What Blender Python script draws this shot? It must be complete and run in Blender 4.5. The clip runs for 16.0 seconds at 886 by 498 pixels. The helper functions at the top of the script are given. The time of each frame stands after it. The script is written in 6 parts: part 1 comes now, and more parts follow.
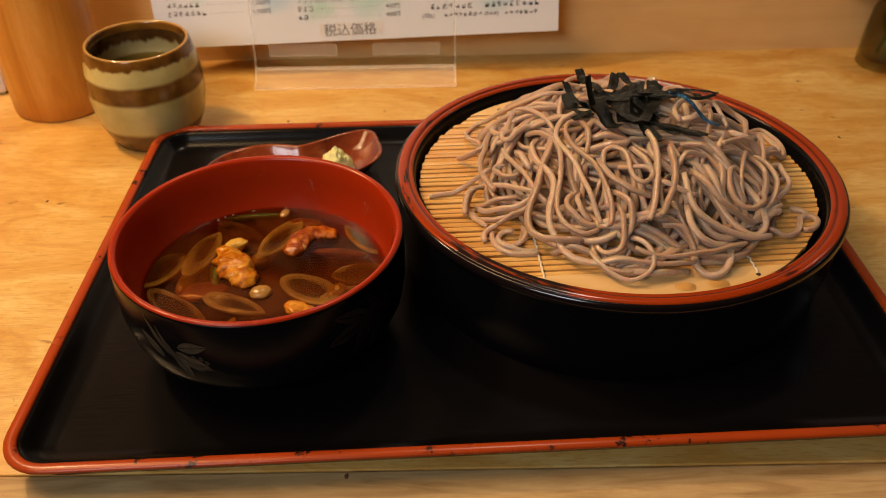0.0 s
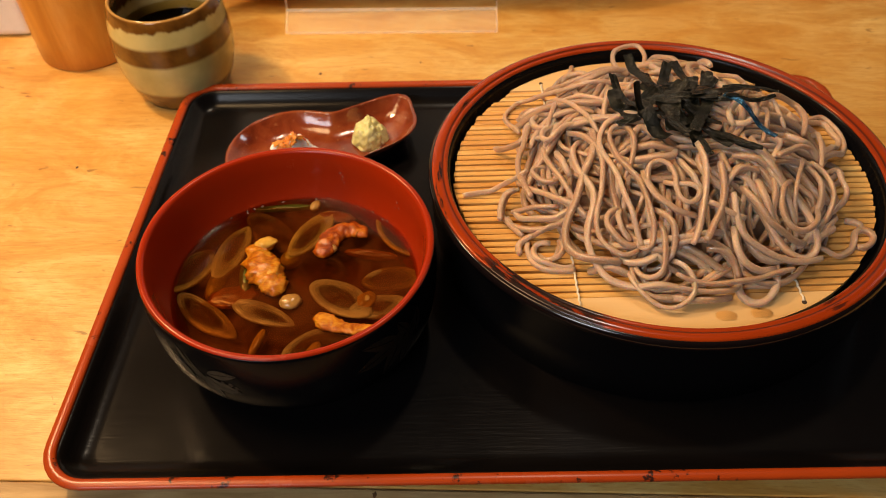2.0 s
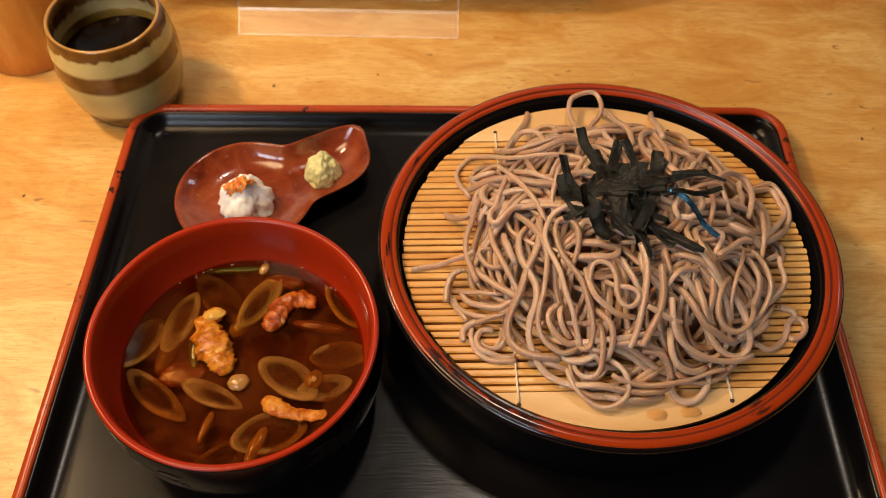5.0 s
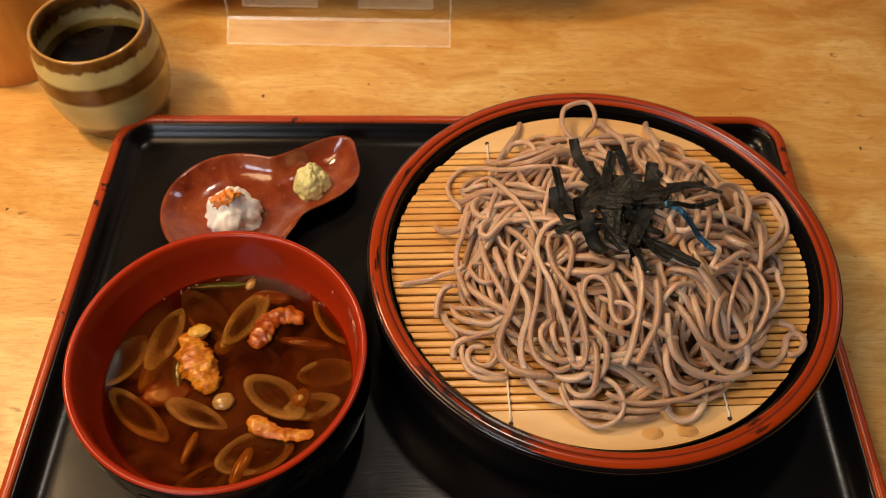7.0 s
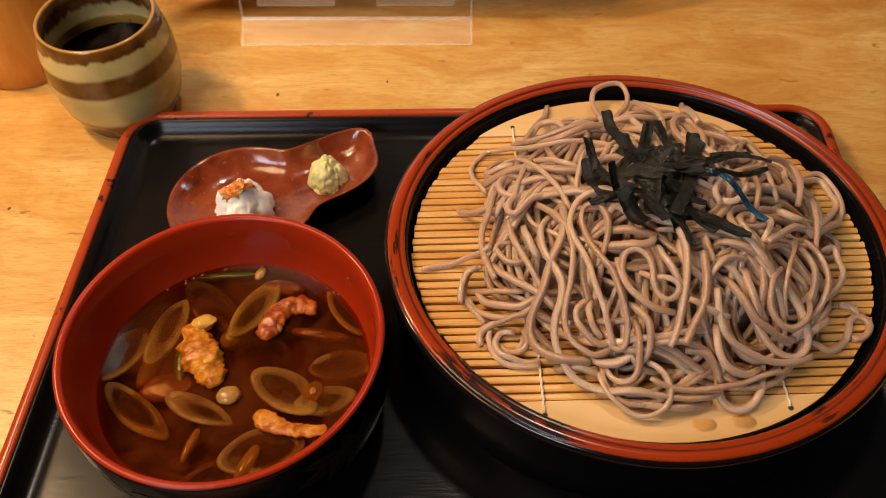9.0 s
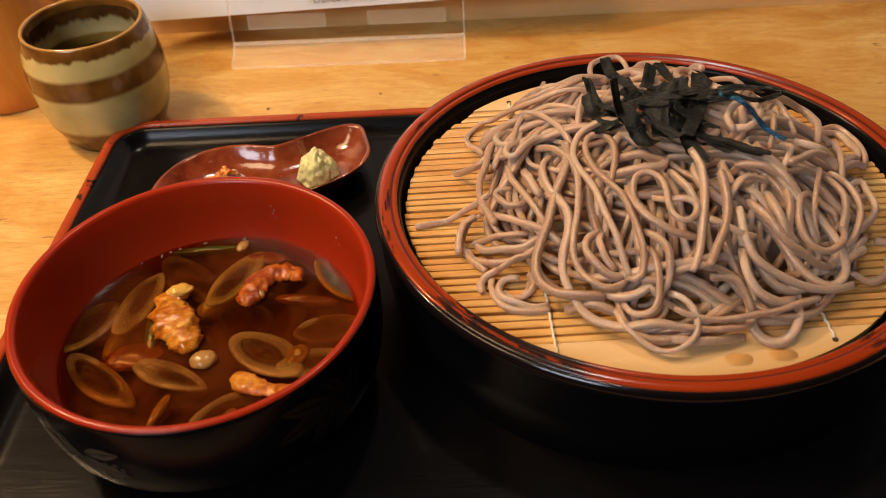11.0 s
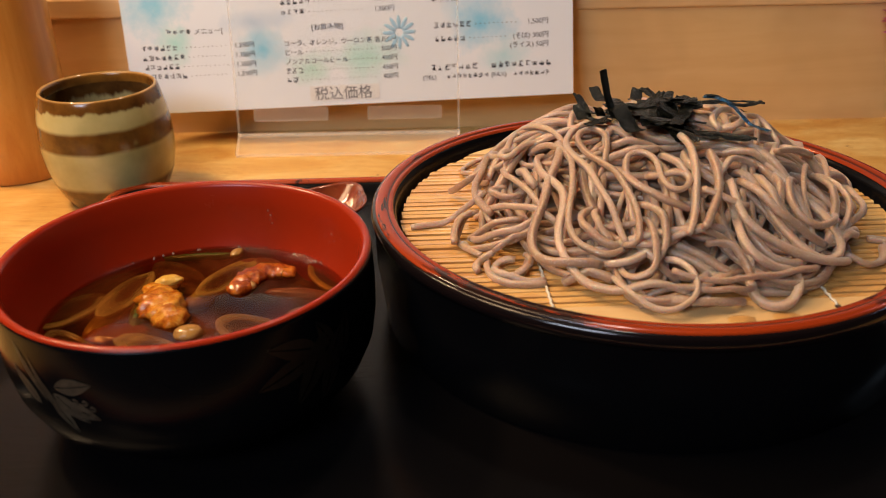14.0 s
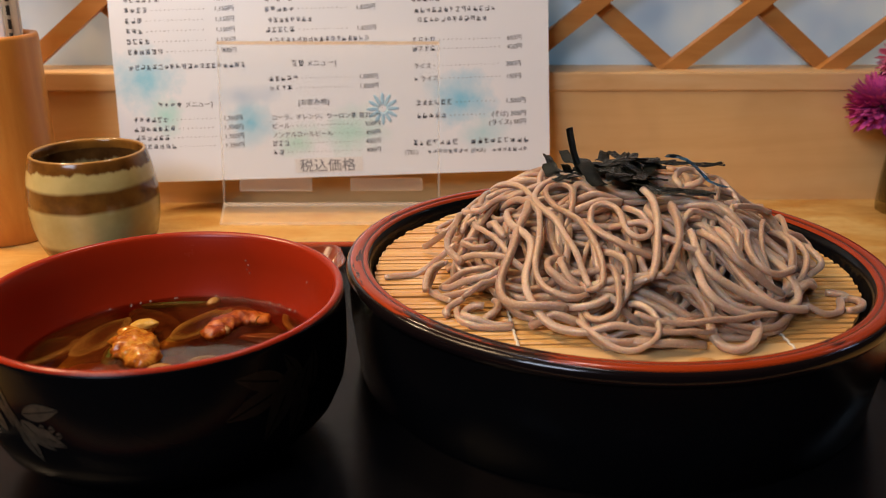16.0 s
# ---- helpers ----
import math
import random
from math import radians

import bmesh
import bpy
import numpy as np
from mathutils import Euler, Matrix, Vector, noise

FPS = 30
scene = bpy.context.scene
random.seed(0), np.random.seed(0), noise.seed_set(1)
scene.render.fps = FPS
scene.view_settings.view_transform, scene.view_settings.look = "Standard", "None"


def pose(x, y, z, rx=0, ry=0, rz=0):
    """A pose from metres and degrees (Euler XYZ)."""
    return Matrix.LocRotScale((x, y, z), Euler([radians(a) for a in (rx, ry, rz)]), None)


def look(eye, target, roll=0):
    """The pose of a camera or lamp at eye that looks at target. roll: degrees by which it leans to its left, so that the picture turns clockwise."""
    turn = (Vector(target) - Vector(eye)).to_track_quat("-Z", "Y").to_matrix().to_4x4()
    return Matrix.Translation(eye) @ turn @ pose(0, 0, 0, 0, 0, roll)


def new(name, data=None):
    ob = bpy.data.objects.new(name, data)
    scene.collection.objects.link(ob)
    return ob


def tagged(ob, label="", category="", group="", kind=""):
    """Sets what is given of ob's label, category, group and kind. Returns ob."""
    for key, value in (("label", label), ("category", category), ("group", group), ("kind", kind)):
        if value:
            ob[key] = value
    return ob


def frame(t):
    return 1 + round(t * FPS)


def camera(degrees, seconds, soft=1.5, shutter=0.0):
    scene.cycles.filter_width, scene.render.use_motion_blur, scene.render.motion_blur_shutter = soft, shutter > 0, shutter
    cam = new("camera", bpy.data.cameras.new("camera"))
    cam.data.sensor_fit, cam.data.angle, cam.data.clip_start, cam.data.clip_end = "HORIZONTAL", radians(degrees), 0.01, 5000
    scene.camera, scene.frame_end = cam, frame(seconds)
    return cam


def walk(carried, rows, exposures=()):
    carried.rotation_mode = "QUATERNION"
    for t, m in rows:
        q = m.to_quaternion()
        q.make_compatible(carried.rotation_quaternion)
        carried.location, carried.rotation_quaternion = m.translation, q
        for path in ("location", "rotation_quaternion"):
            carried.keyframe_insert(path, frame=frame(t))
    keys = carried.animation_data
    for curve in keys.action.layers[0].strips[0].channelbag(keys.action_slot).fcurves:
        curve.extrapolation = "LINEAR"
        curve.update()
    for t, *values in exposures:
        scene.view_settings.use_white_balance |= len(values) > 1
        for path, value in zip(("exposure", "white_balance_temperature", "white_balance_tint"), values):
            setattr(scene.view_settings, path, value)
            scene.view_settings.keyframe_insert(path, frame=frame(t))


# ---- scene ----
from mathutils.bvhtree import BVHTree

# ---- camera ----
cam = camera(56.3, 16.0, soft=0.95)
cam.data.dof.use_dof, cam.data.dof.focus_distance, cam.data.dof.aperture_fstop = True, 0.38, 14.0
PATH = [
    (0, (-0.103, -0.378, 0.3), (-0.069, 1.198, -0.931), 0.1),
    (0.5, (-0.105, -0.376, 0.302), (-0.098, 1.163, -0.976), -0.3),
    (1, (-0.104, -0.368, 0.311), (-0.127, 1.116, -1.03), -0.7),
    (1.5, (-0.101, -0.344, 0.329), (-0.143, 1.081, -1.074), -1.0),
    (2, (-0.1, -0.321, 0.344), (-0.16, 1.03, -1.129), -1.2),
    (2.5, (-0.104, -0.297, 0.361), (-0.153, 0.976, -1.181), -0.7),
    (3, (-0.101, -0.284, 0.376), (-0.139, 0.925, -1.216), -0.1),
    (3.5, (-0.098, -0.272, 0.386), (-0.124, 0.887, -1.244), 0.6),
    (4, (-0.098, -0.26, 0.4), (-0.102, 0.865, -1.255), 1.6),
    (4.5, (-0.092, -0.25, 0.412), (-0.083, 0.858, -1.253), 2.3),
    (7, (-0.085, -0.234, 0.406), (-0.071, 0.886, -1.251), 2.3),
    (7.5, (-0.083, -0.235, 0.403), (-0.085, 0.9, -1.243), 1.6),
    (8, (-0.083, -0.238, 0.388), (-0.1, 0.93, -1.236), 0.8),
    (8.5, (-0.085, -0.241, 0.374), (-0.118, 0.952, -1.231), 0.1),
    (9, (-0.084, -0.244, 0.359), (-0.131, 0.986, -1.217), -0.7),
    (11.5, (-0.076, -0.295, 0.268), (-0.139, 1.243, -1.008), -3.1),
    (12, (-0.068, -0.308, 0.255), (-0.122, 1.293, -0.942), -2.8),
    (12.5, (-0.068, -0.319, 0.242), (-0.113, 1.328, -0.891), -2.4),
    (13, (-0.07, -0.324, 0.228), (-0.108, 1.367, -0.839), -1.8),
    (13.5, (-0.08, -0.327, 0.215), (-0.108, 1.411, -0.774), -1.2),
    (14, (-0.084, -0.335, 0.207), (-0.114, 1.443, -0.71), -1.0),
    (14.5, (-0.082, -0.344, 0.198), (-0.099, 1.466, -0.655), -0.5),
    (15, (-0.083, -0.345, 0.192), (-0.087, 1.489, -0.605), -0.3),
    (15.5, (-0.081, -0.346, 0.19), (-0.079, 1.512, -0.55), 0.1),
    (16, (-0.077, -0.352, 0.192), (-0.079, 1.522, -0.507), 0.2),
]
walk(cam, [(t, look(eye, target, roll)) for t, eye, target, roll in PATH], [
    (0, -0.31, 7050, 10), (1, -0.18, 7000, 10), (2, -0.10, 7000, 10), (2.7, -0.06, 6600, 10), (3.5, -0.02, 6100, 8), (4.5, -0.10, 6250, 9), (7, -0.25, 6400, 10),
    (9, -0.21, 6350, 10), (12, -0.08, 6200, 10), (13.5, 0.0, 6150, 10), (14.5, -0.14, 6000, 10), (16, -0.16, 5850, 10)])

# ---- world and lamps ----
world = bpy.data.worlds.new("room_air")
scene.world = world
world.use_nodes = True
world.node_tree.nodes["Background"].inputs["Color"].default_value = (0.5, 0.42, 0.34, 1)
world.node_tree.nodes["Background"].inputs["Strength"].default_value = 0.025


def area_lamp(name, eye, target, size, power, colour, size_y=None):
    data = bpy.data.lights.new(name, "AREA")
    data.energy, data.color, data.size = power, colour, size
    if size_y:
        data.shape, data.size_y = "RECTANGLE", size_y
    ob = new(name, data)
    ob.matrix_world = look(eye, target)
    return ob


WARM = (1.0, 0.65, 0.34)
COOL = (0.76, 0.87, 1.0)
area_lamp("pendant_light", (-0.60, 0.18, 0.68), (-0.2, 0.0, 0.0), 0.06, 4.8, WARM)
area_lamp("ceiling_light", (-0.48, -0.10, 0.76), (-0.16, 0.03, 0.0), 0.32, 4.3, WARM)
area_lamp("room_ceiling_light", (0.05, 0.42, 1.45), (0.05, 0.41, 0.0), 0.07, 5.0, (1.0, 0.82, 0.64), 0.13)
# Unseen cool lamp added at right rear; no window stands there.
area_lamp("window_daylight", (1.40, 0.75, 1.30), (0.0, 0.0, 0.1), 0.16, 1.0, COOL, 0.12)
area_lamp("front_window_daylight", (-0.75, -1.30, 1.02), (0.0, 0.1, 0.08), 0.6, 13.0, (0.85, 0.90, 1.0), 0.5)


# ---- materials ----
class Nodes:
    """A small helper round one node material."""

    def __init__(self, name):
        self.mat = bpy.data.materials.new(name)
        self.mat.use_nodes = True
        self.tree = self.mat.node_tree
        self.p = self.tree.nodes["Principled BSDF"]

    def add(self, kind, **values):
        n = self.tree.nodes.new(kind)
        for k, v in values.items():
            n.inputs[k.replace("_", " ")].default_value = v
        return n

    def link(self, a, b):
        self.tree.links.new(a, b)

    def coords(self, scale=(1, 1, 1), turn=(0, 0, 0)):
        c = self.add("ShaderNodeTexCoord")
        m = self.add("ShaderNodeMapping", Scale=scale, Rotation=turn)
        self.link(c.outputs["Object"], m.inputs["Vector"])
        return m.outputs["Vector"]

    def noise(self, vec, scale, detail=4.0, rough=0.55, warp=0.0):
        n = self.add("ShaderNodeTexNoise", Scale=scale, Detail=detail, Roughness=rough, Distortion=warp)
        self.link(vec, n.inputs["Vector"])
        return n.outputs["Fac"]

    def ramp(self, fac, stops):
        r = self.add("ShaderNodeValToRGB")
        e = r.color_ramp.elements
        while len(e) < len(stops):
            e.new(0.5)
        for el, (pos, col) in zip(e, stops):
            el.position = pos
            el.color = (*col, 1) if len(col) == 3 else col
        self.link(fac, r.inputs["Fac"])
        return r.outputs["Color"]

    def mix(self, fac, a, b, blend="MIX"):
        m = self.tree.nodes.new("ShaderNodeMix")
        m.data_type, m.blend_type = "RGBA", blend
        for socket, v in ((m.inputs[0], fac), (m.inputs[6], a), (m.inputs[7], b)):
            if isinstance(v, (int, float)):
                socket.default_value = v
            elif isinstance(v, tuple):
                socket.default_value = (*v, 1)
            else:
                self.link(v, socket)
        return m.outputs[2]

    def math(self, op, a, b=0.0, clamp=False):
        m = self.tree.nodes.new("ShaderNodeMath")
        m.operation, m.use_clamp = op, clamp
        for socket, v in zip(m.inputs, (a, b)):
            if isinstance(v, (int, float)):
                socket.default_value = v
            else:
                self.link(v, socket)
        return m.outputs[0]

    def bump(self, height, strength, distance=0.001):
        b = self.add("ShaderNodeBump", Strength=strength, Distance=distance)
        self.link(height, b.inputs["Height"])
        self.link(b.outputs["Normal"], self.p.inputs["Normal"])
        self.link(b.outputs["Normal"], self.p.inputs["Coat Normal"])

    def put(self, **values):
        for k, v in values.items():
            s = self.p.inputs[k.replace("_", " ")]
            if isinstance(v, (int, float)):
                s.default_value = v
            elif isinstance(v, tuple):
                s.default_value = (*v, 1) if len(v) == 3 and s.type == "RGBA" else v
            else:
                self.link(v, s)
        return self


def speckled(name, dark, light, scale, rough, bump=0.0, bump_scale=None, fine=None, **more):
    """Two tones in soft patches, with a finer grain over them."""
    n = Nodes(name)
    v = n.coords()
    broad = n.noise(v, scale, 5)
    grain = n.noise(v, fine or scale * 7, 3)
    both = n.math("ADD", n.math("MULTIPLY", broad, 0.65), n.math("MULTIPLY", grain, 0.35))
    n.put(Base_Color=n.ramp(both, [(0.32, dark), (0.68, light)]), Roughness=rough, **more)
    if bump:
        n.bump(n.noise(v, bump_scale or scale * 4, 4), bump)
    return n.mat


def wood(name, dark, mid, light, rough, stretch=(1.0, 9.0, 9.0), scale=9.0, stain=None, turn=(0, 0, 0), bump=0.15):
    """Long grain along x, with broad stains and fine pores."""
    n = Nodes(name)
    v = n.coords(stretch, turn)
    flat = n.coords((1, 1.6, 1), turn)
    rings = n.noise(v, scale, 6, 0.6, 0.8)
    pores = n.noise(n.coords((stretch[0] * 2, stretch[1] * 6, stretch[2] * 6), turn), scale * 6, 3, 0.6)
    broad = n.noise(flat, 5.0, 4, 0.6, 0.6)
    base = n.ramp(rings, [(0.28, dark), (0.5, mid), (0.72, light)])
    base = n.mix(n.math("MULTIPLY", n.ramp(broad, [(0.42, (0, 0, 0)), (0.66, (1, 1, 1))]), 0.5), base, stain or dark, "MIX")
    base = n.mix(n.math("MULTIPLY", n.ramp(pores, [(0.55, (0, 0, 0)), (0.75, (1, 1, 1))]), 0.35), base, dark)
    n.put(Base_Color=base, Roughness=n.math("ADD", n.math("MULTIPLY", broad, 0.25), rough - 0.12))
    n.bump(n.math("ADD", rings, pores), bump, 0.0006)
    return n.mat


def lacquer(name, colour, worn, rough, wear=0.0, scale=60.0, ribs=0.0, gloss=0.4):
    """Lacquer with rubbed spots; ribs: fine lines along x pressed into it."""
    n = Nodes(name)
    v = n.coords()
    n1 = n.noise(v, scale, 6, 0.65)
    n2 = n.noise(v, scale * 0.2, 3)
    spots = n.ramp(n.math("ADD", n.math("MULTIPLY", n1, 0.6), n.math("MULTIPLY", n2, 0.4)), [(0.60 - wear, (0, 0, 0)), (0.63 - wear, (1, 1, 1))])
    base = n.mix(spots if wear > 0 else 0.0, colour, worn)
    base = n.mix(n.math("MULTIPLY", n2, 0.25), base, worn)
    smear = n.noise(v, 25, 5, 0.7)
    n.put(Base_Color=base, Roughness=n.math("ADD", rough - 0.06, n.math("MULTIPLY", smear, 0.14)), Specular_IOR_Level=gloss)
    if ribs:
        n.bump(n.noise(n.coords((14, 170, 14)), 4.0, 3, 0.6), ribs, 0.0006)
    else:
        n.bump(n1, 0.03, 0.0003)
    return n.mat


def table_material():
    """Satin pine: golden, with soft orange flames along the grain, fine streaks and a few dark ticks."""
    n = Nodes("counter_pine")
    flame = n.noise(n.coords((1, 2.4, 1)), 15, 6, 0.70, 0.9)
    cloud = n.noise(n.coords((1, 1.5, 1)), 4.0, 3, 0.55)
    streak = n.noise(n.coords((1, 16, 1)), 14, 5, 0.65, 0.4)
    pore = n.noise(n.coords((1, 9, 1)), 90, 3, 0.6)
    base = n.ramp(flame, [(0.30, (0.49, 0.235, 0.046)), (0.46, (0.61, 0.358, 0.098)), (0.66, (0.73, 0.535, 0.205))])
    base = n.mix(n.math("MULTIPLY", n.ramp(cloud, [(0.40, (0, 0, 0)), (0.68, (1, 1, 1))]), 0.55), base, (0.58, 0.265, 0.042))
    base = n.mix(n.math("MULTIPLY", n.ramp(streak, [(0.50, (0, 0, 0)), (0.72, (1, 1, 1))]), 0.45), base, (0.46, 0.20, 0.04))
    base = n.mix(n.math("MULTIPLY", n.ramp(pore, [(0.52, (0, 0, 0)), (0.70, (1, 1, 1))]), 0.6), base, (0.42, 0.19, 0.035))
    tick = n.ramp(n.noise(n.coords((1, 3.0, 1)), 58, 2, 0.5, 0.8), [(0.705, (0, 0, 0)), (0.74, (1, 1, 1))])
    base = n.mix(n.math("MULTIPLY", tick, 0.6), base, (0.16, 0.06, 0.015))
    n.put(Base_Color=base, Roughness=n.math("ADD", 0.26, n.math("MULTIPLY", streak, 0.22)), Specular_IOR_Level=0.4)
    n.bump(n.math("ADD", n.math("MULTIPLY", streak, 0.6), pore), 0.18, 0.0006)
    return n.mat


def rim_material():
    """Red lacquer rubbed through to black in streaks that run round the rim."""
    n = Nodes("worn_red_rim_lacquer")
    c = n.add("ShaderNodeTexCoord")
    sep = n.add("ShaderNodeSeparateXYZ")
    n.link(c.outputs["Object"], sep.inputs["Vector"])
    ang = n.math("MULTIPLY", n.math("ARCTAN2", sep.outputs["Y"], sep.outputs["X"]), 0.115)
    rad = n.math("SQRT", n.math("ADD", n.math("POWER", sep.outputs["X"], 2.0), n.math("POWER", n.math("MULTIPLY", sep.outputs["Y"], 1.047), 2.0)))
    comb = n.add("ShaderNodeCombineXYZ")
    n.link(ang, comb.inputs["X"])
    n.link(n.math("MULTIPLY", rad, 7.0), comb.inputs["Y"])
    v = comb.outputs["Vector"]
    streak = n.noise(v, 42, 6, 0.66, 0.3)
    where = n.noise(v, 9, 2)
    worn = n.ramp(n.math("ADD", n.math("MULTIPLY", streak, 0.55), n.math("MULTIPLY", where, 0.45)), [(0.600, (0, 0, 0)), (0.640, (1, 1, 1))])
    turn = n.math("ADD", n.math("MULTIPLY", n.math("ARCTAN2", sep.outputs["Y"], sep.outputs["X"]), 0.1591549), 0.5)
    rubbed = n.ramp(turn, [(0.075, (0, 0, 0)), (0.11, (1, 1, 1)), (0.185, (1, 1, 1)), (0.22, (0, 0, 0)), (0.325, (0, 0, 0)), (0.345, (0.9, 0.9, 0.9)), (0.37, (0, 0, 0)), (0.98, (0, 0, 0)), (1.0, (0.5, 0.5, 0.5))])
    heavy = n.ramp(n.math("ADD", n.math("MULTIPLY", streak, 0.8), n.math("MULTIPLY", rubbed, 0.22)), [(0.560, (0, 0, 0)), (0.585, (1, 1, 1))])
    worn = n.mix(1.0, worn, n.mix(1.0, heavy, rubbed, "MULTIPLY"), "LIGHTEN")
    groove = n.ramp(n.math("MULTIPLY", rad, 8.0), [(0.895, (0, 0, 0)), (0.899, (1, 1, 1)), (0.903, (1, 1, 1)), (0.907, (0, 0, 0))])
    base = n.mix(n.noise(v, 20, 3), (0.35, 0.042, 0.005), (0.23, 0.024, 0.004))
    base = n.mix(worn, base, (0.018, 0.008, 0.006))
    base = n.mix(n.math("MULTIPLY", groove, 0.8), base, (0.03, 0.010, 0.006))
    n.put(Base_Color=base, Roughness=n.math("ADD", 0.11, n.math("MULTIPLY", streak, 0.14)), Specular_IOR_Level=0.4)
    return n.mat


def see_through(mat, amount):
    """Lets part of the light straight through a soaked, thin material."""
    t = mat.node_tree
    out, p = t.nodes["Material Output"], t.nodes["Principled BSDF"]
    clear, mix = t.nodes.new("ShaderNodeBsdfTransparent"), t.nodes.new("ShaderNodeMixShader")
    mix.inputs[0].default_value = amount
    t.links.new(p.outputs[0], mix.inputs[1])
    t.links.new(clear.outputs[0], mix.inputs[2])
    t.links.new(mix.outputs[0], out.inputs["Surface"])
    return mat


def dish_material():
    """Russet glaze, pooled darker in patches and thin and paler in others."""
    n = Nodes("russet_glaze")
    v = n.coords()
    pool = n.noise(v, 48, 5, 0.6, 0.6)
    base = n.ramp(pool, [(0.32, (0.10, 0.016, 0.006)), (0.5, (0.19, 0.035, 0.012)), (0.68, (0.25, 0.062, 0.020))])
    fleck = n.ramp(n.noise(v, 330, 3), [(0.64, (0, 0, 0)), (0.72, (1, 1, 1))])
    base = n.mix(n.math("MULTIPLY", fleck, 0.4), base, (0.36, 0.16, 0.07))
    n.put(Base_Color=base, Roughness=n.math("ADD", 0.07, n.math("MULTIPLY", pool, 0.14)), Coat_Weight=0.3, Coat_Roughness=0.05)
    n.bump(n.math("ADD", n.noise(v, 70, 3), n.math("MULTIPLY", n.noise(v, 260, 2), 0.3)), 0.25, 0.0015)
    return n.mat


def meat_material(name, deep, mid, pale):
    """Simmered meat: browned and soaked hollows, paler fibres and fat, a wet gloss."""
    n = Nodes(name)
    v = n.coords()
    patch = n.noise(v, 170, 5, 0.62, 0.6)
    fibre = n.noise(n.coords((1, 3.5, 1)), 480, 4, 0.65)
    base = n.ramp(n.math("ADD", n.math("MULTIPLY", patch, 0.75), n.math("MULTIPLY", fibre, 0.25)), [(0.42, deep), (0.51, mid), (0.62, pale)])
    n.put(Base_Color=base, Roughness=n.math("ADD", 0.06, n.math("MULTIPLY", fibre, 0.16)), Specular_IOR_Level=0.40, Subsurface_Weight=0.25, Subsurface_Radius=(0.004, 0.0015, 0.0008), Subsurface_Scale=0.6)
    n.bump(n.math("ADD", patch, n.math("MULTIPLY", fibre, 0.5)), 0.22, 0.0010)
    return n.mat


def inner_glaze_material():
    """The cup's inside: pale green-grey, with brown glaze run down from the lip."""
    n = Nodes("pale_inner_glaze")
    c = n.add("ShaderNodeTexCoord")
    sep = n.add("ShaderNodeSeparateXYZ")
    n.link(c.outputs["Object"], sep.inputs["Vector"])
    v = n.coords()
    drip = n.math("MULTIPLY", n.math("SUBTRACT", n.noise(n.coords((1, 1, 0.12)), 120, 4, 0.65), 0.5), 0.014)
    run = n.ramp(n.math("MULTIPLY", n.math("ADD", sep.outputs["Z"], drip), 10.0), [(0.545, (0, 0, 0)), (0.575, (1, 1, 1))])
    pale = n.ramp(n.noise(v, 60, 4), [(0.3, (0.36, 0.29, 0.12)), (0.7, (0.48, 0.40, 0.20))])
    brown = n.ramp(n.noise(v, 70, 5), [(0.3, (0.06, 0.024, 0.007)), (0.7, (0.17, 0.075, 0.018))])
    n.put(Base_Color=n.mix(run, pale, brown), Roughness=0.14)
    return n.mat


M = {}
M["table"] = table_material()
M["table_edge"] = wood("counter_edge_wood", (0.31, 0.18, 0.070), (0.50, 0.33, 0.145), (0.62, 0.44, 0.22), 0.46, scale=22.0, stain=(0.30, 0.15, 0.05), bump=0.3)
M["wall"] = wood("wall_board_wood", (0.71, 0.42, 0.155), (0.78, 0.50, 0.205), (0.82, 0.56, 0.25), 0.55, scale=4.0, stain=(0.52, 0.29, 0.11), bump=0.06)
M["trim"] = wood("trim_wood", (0.68, 0.41, 0.17), (0.78, 0.52, 0.25), (0.82, 0.58, 0.31), 0.45, scale=8.0, bump=0.08)
M["lattice"] = wood("lattice_wood", (0.42, 0.17, 0.035), (0.52, 0.23, 0.055), (0.58, 0.29, 0.08), 0.45, scale=8.0, bump=0.08)
M["bamboo_tube"] = wood("bamboo_tube_wood", (0.50, 0.175, 0.020), (0.64, 0.27, 0.042), (0.75, 0.38, 0.085), 0.33, stretch=(9, 9, 1.0), scale=7.0, bump=0.05)
M["slat"] = wood("bamboo_slat_wood", (0.50, 0.21, 0.045), (0.71, 0.40, 0.12), (0.83, 0.56, 0.21), 0.25, scale=16.0, bump=0.1)
M["mat_end"] = wood("mat_end_wood", (0.66, 0.42, 0.18), (0.74, 0.50, 0.23), (0.80, 0.56, 0.28), 0.42, scale=6.0, stain=(0.62, 0.36, 0.12), bump=0.05)
M["black"] = lacquer("black_lacquer", (0.003, 0.003, 0.0035), (0.006, 0.0055, 0.006), 0.20, gloss=0.11)
M["black_edge"] = lacquer("glossy_black_edge", (0.004, 0.004, 0.0045), (0.03, 0.008, 0.005), 0.14, wear=0.0, gloss=0.5)
M["tray_black"] = lacquer("tray_black_lacquer", (0.0035, 0.003, 0.0033), (0.006, 0.0055, 0.0055), 0.22, ribs=0.12, gloss=0.20)
M["red_rim"] = rim_material()
M["tray_red"] = lacquer("worn_red_tray_lacquer", (0.38, 0.050, 0.008), (0.030, 0.010, 0.007), 0.25, wear=0.017, scale=190, gloss=0.3)
M["bowl_red"] = lacquer("red_bowl_lacquer", (0.31, 0.021, 0.003), (0.25, 0.018, 0.003), 0.24, gloss=0.28)
M["leaf_gold"] = speckled("dull_gold_lacquer", (0.022, 0.018, 0.011), (0.100, 0.080, 0.052), 420, 0.45, Metallic=0.3)
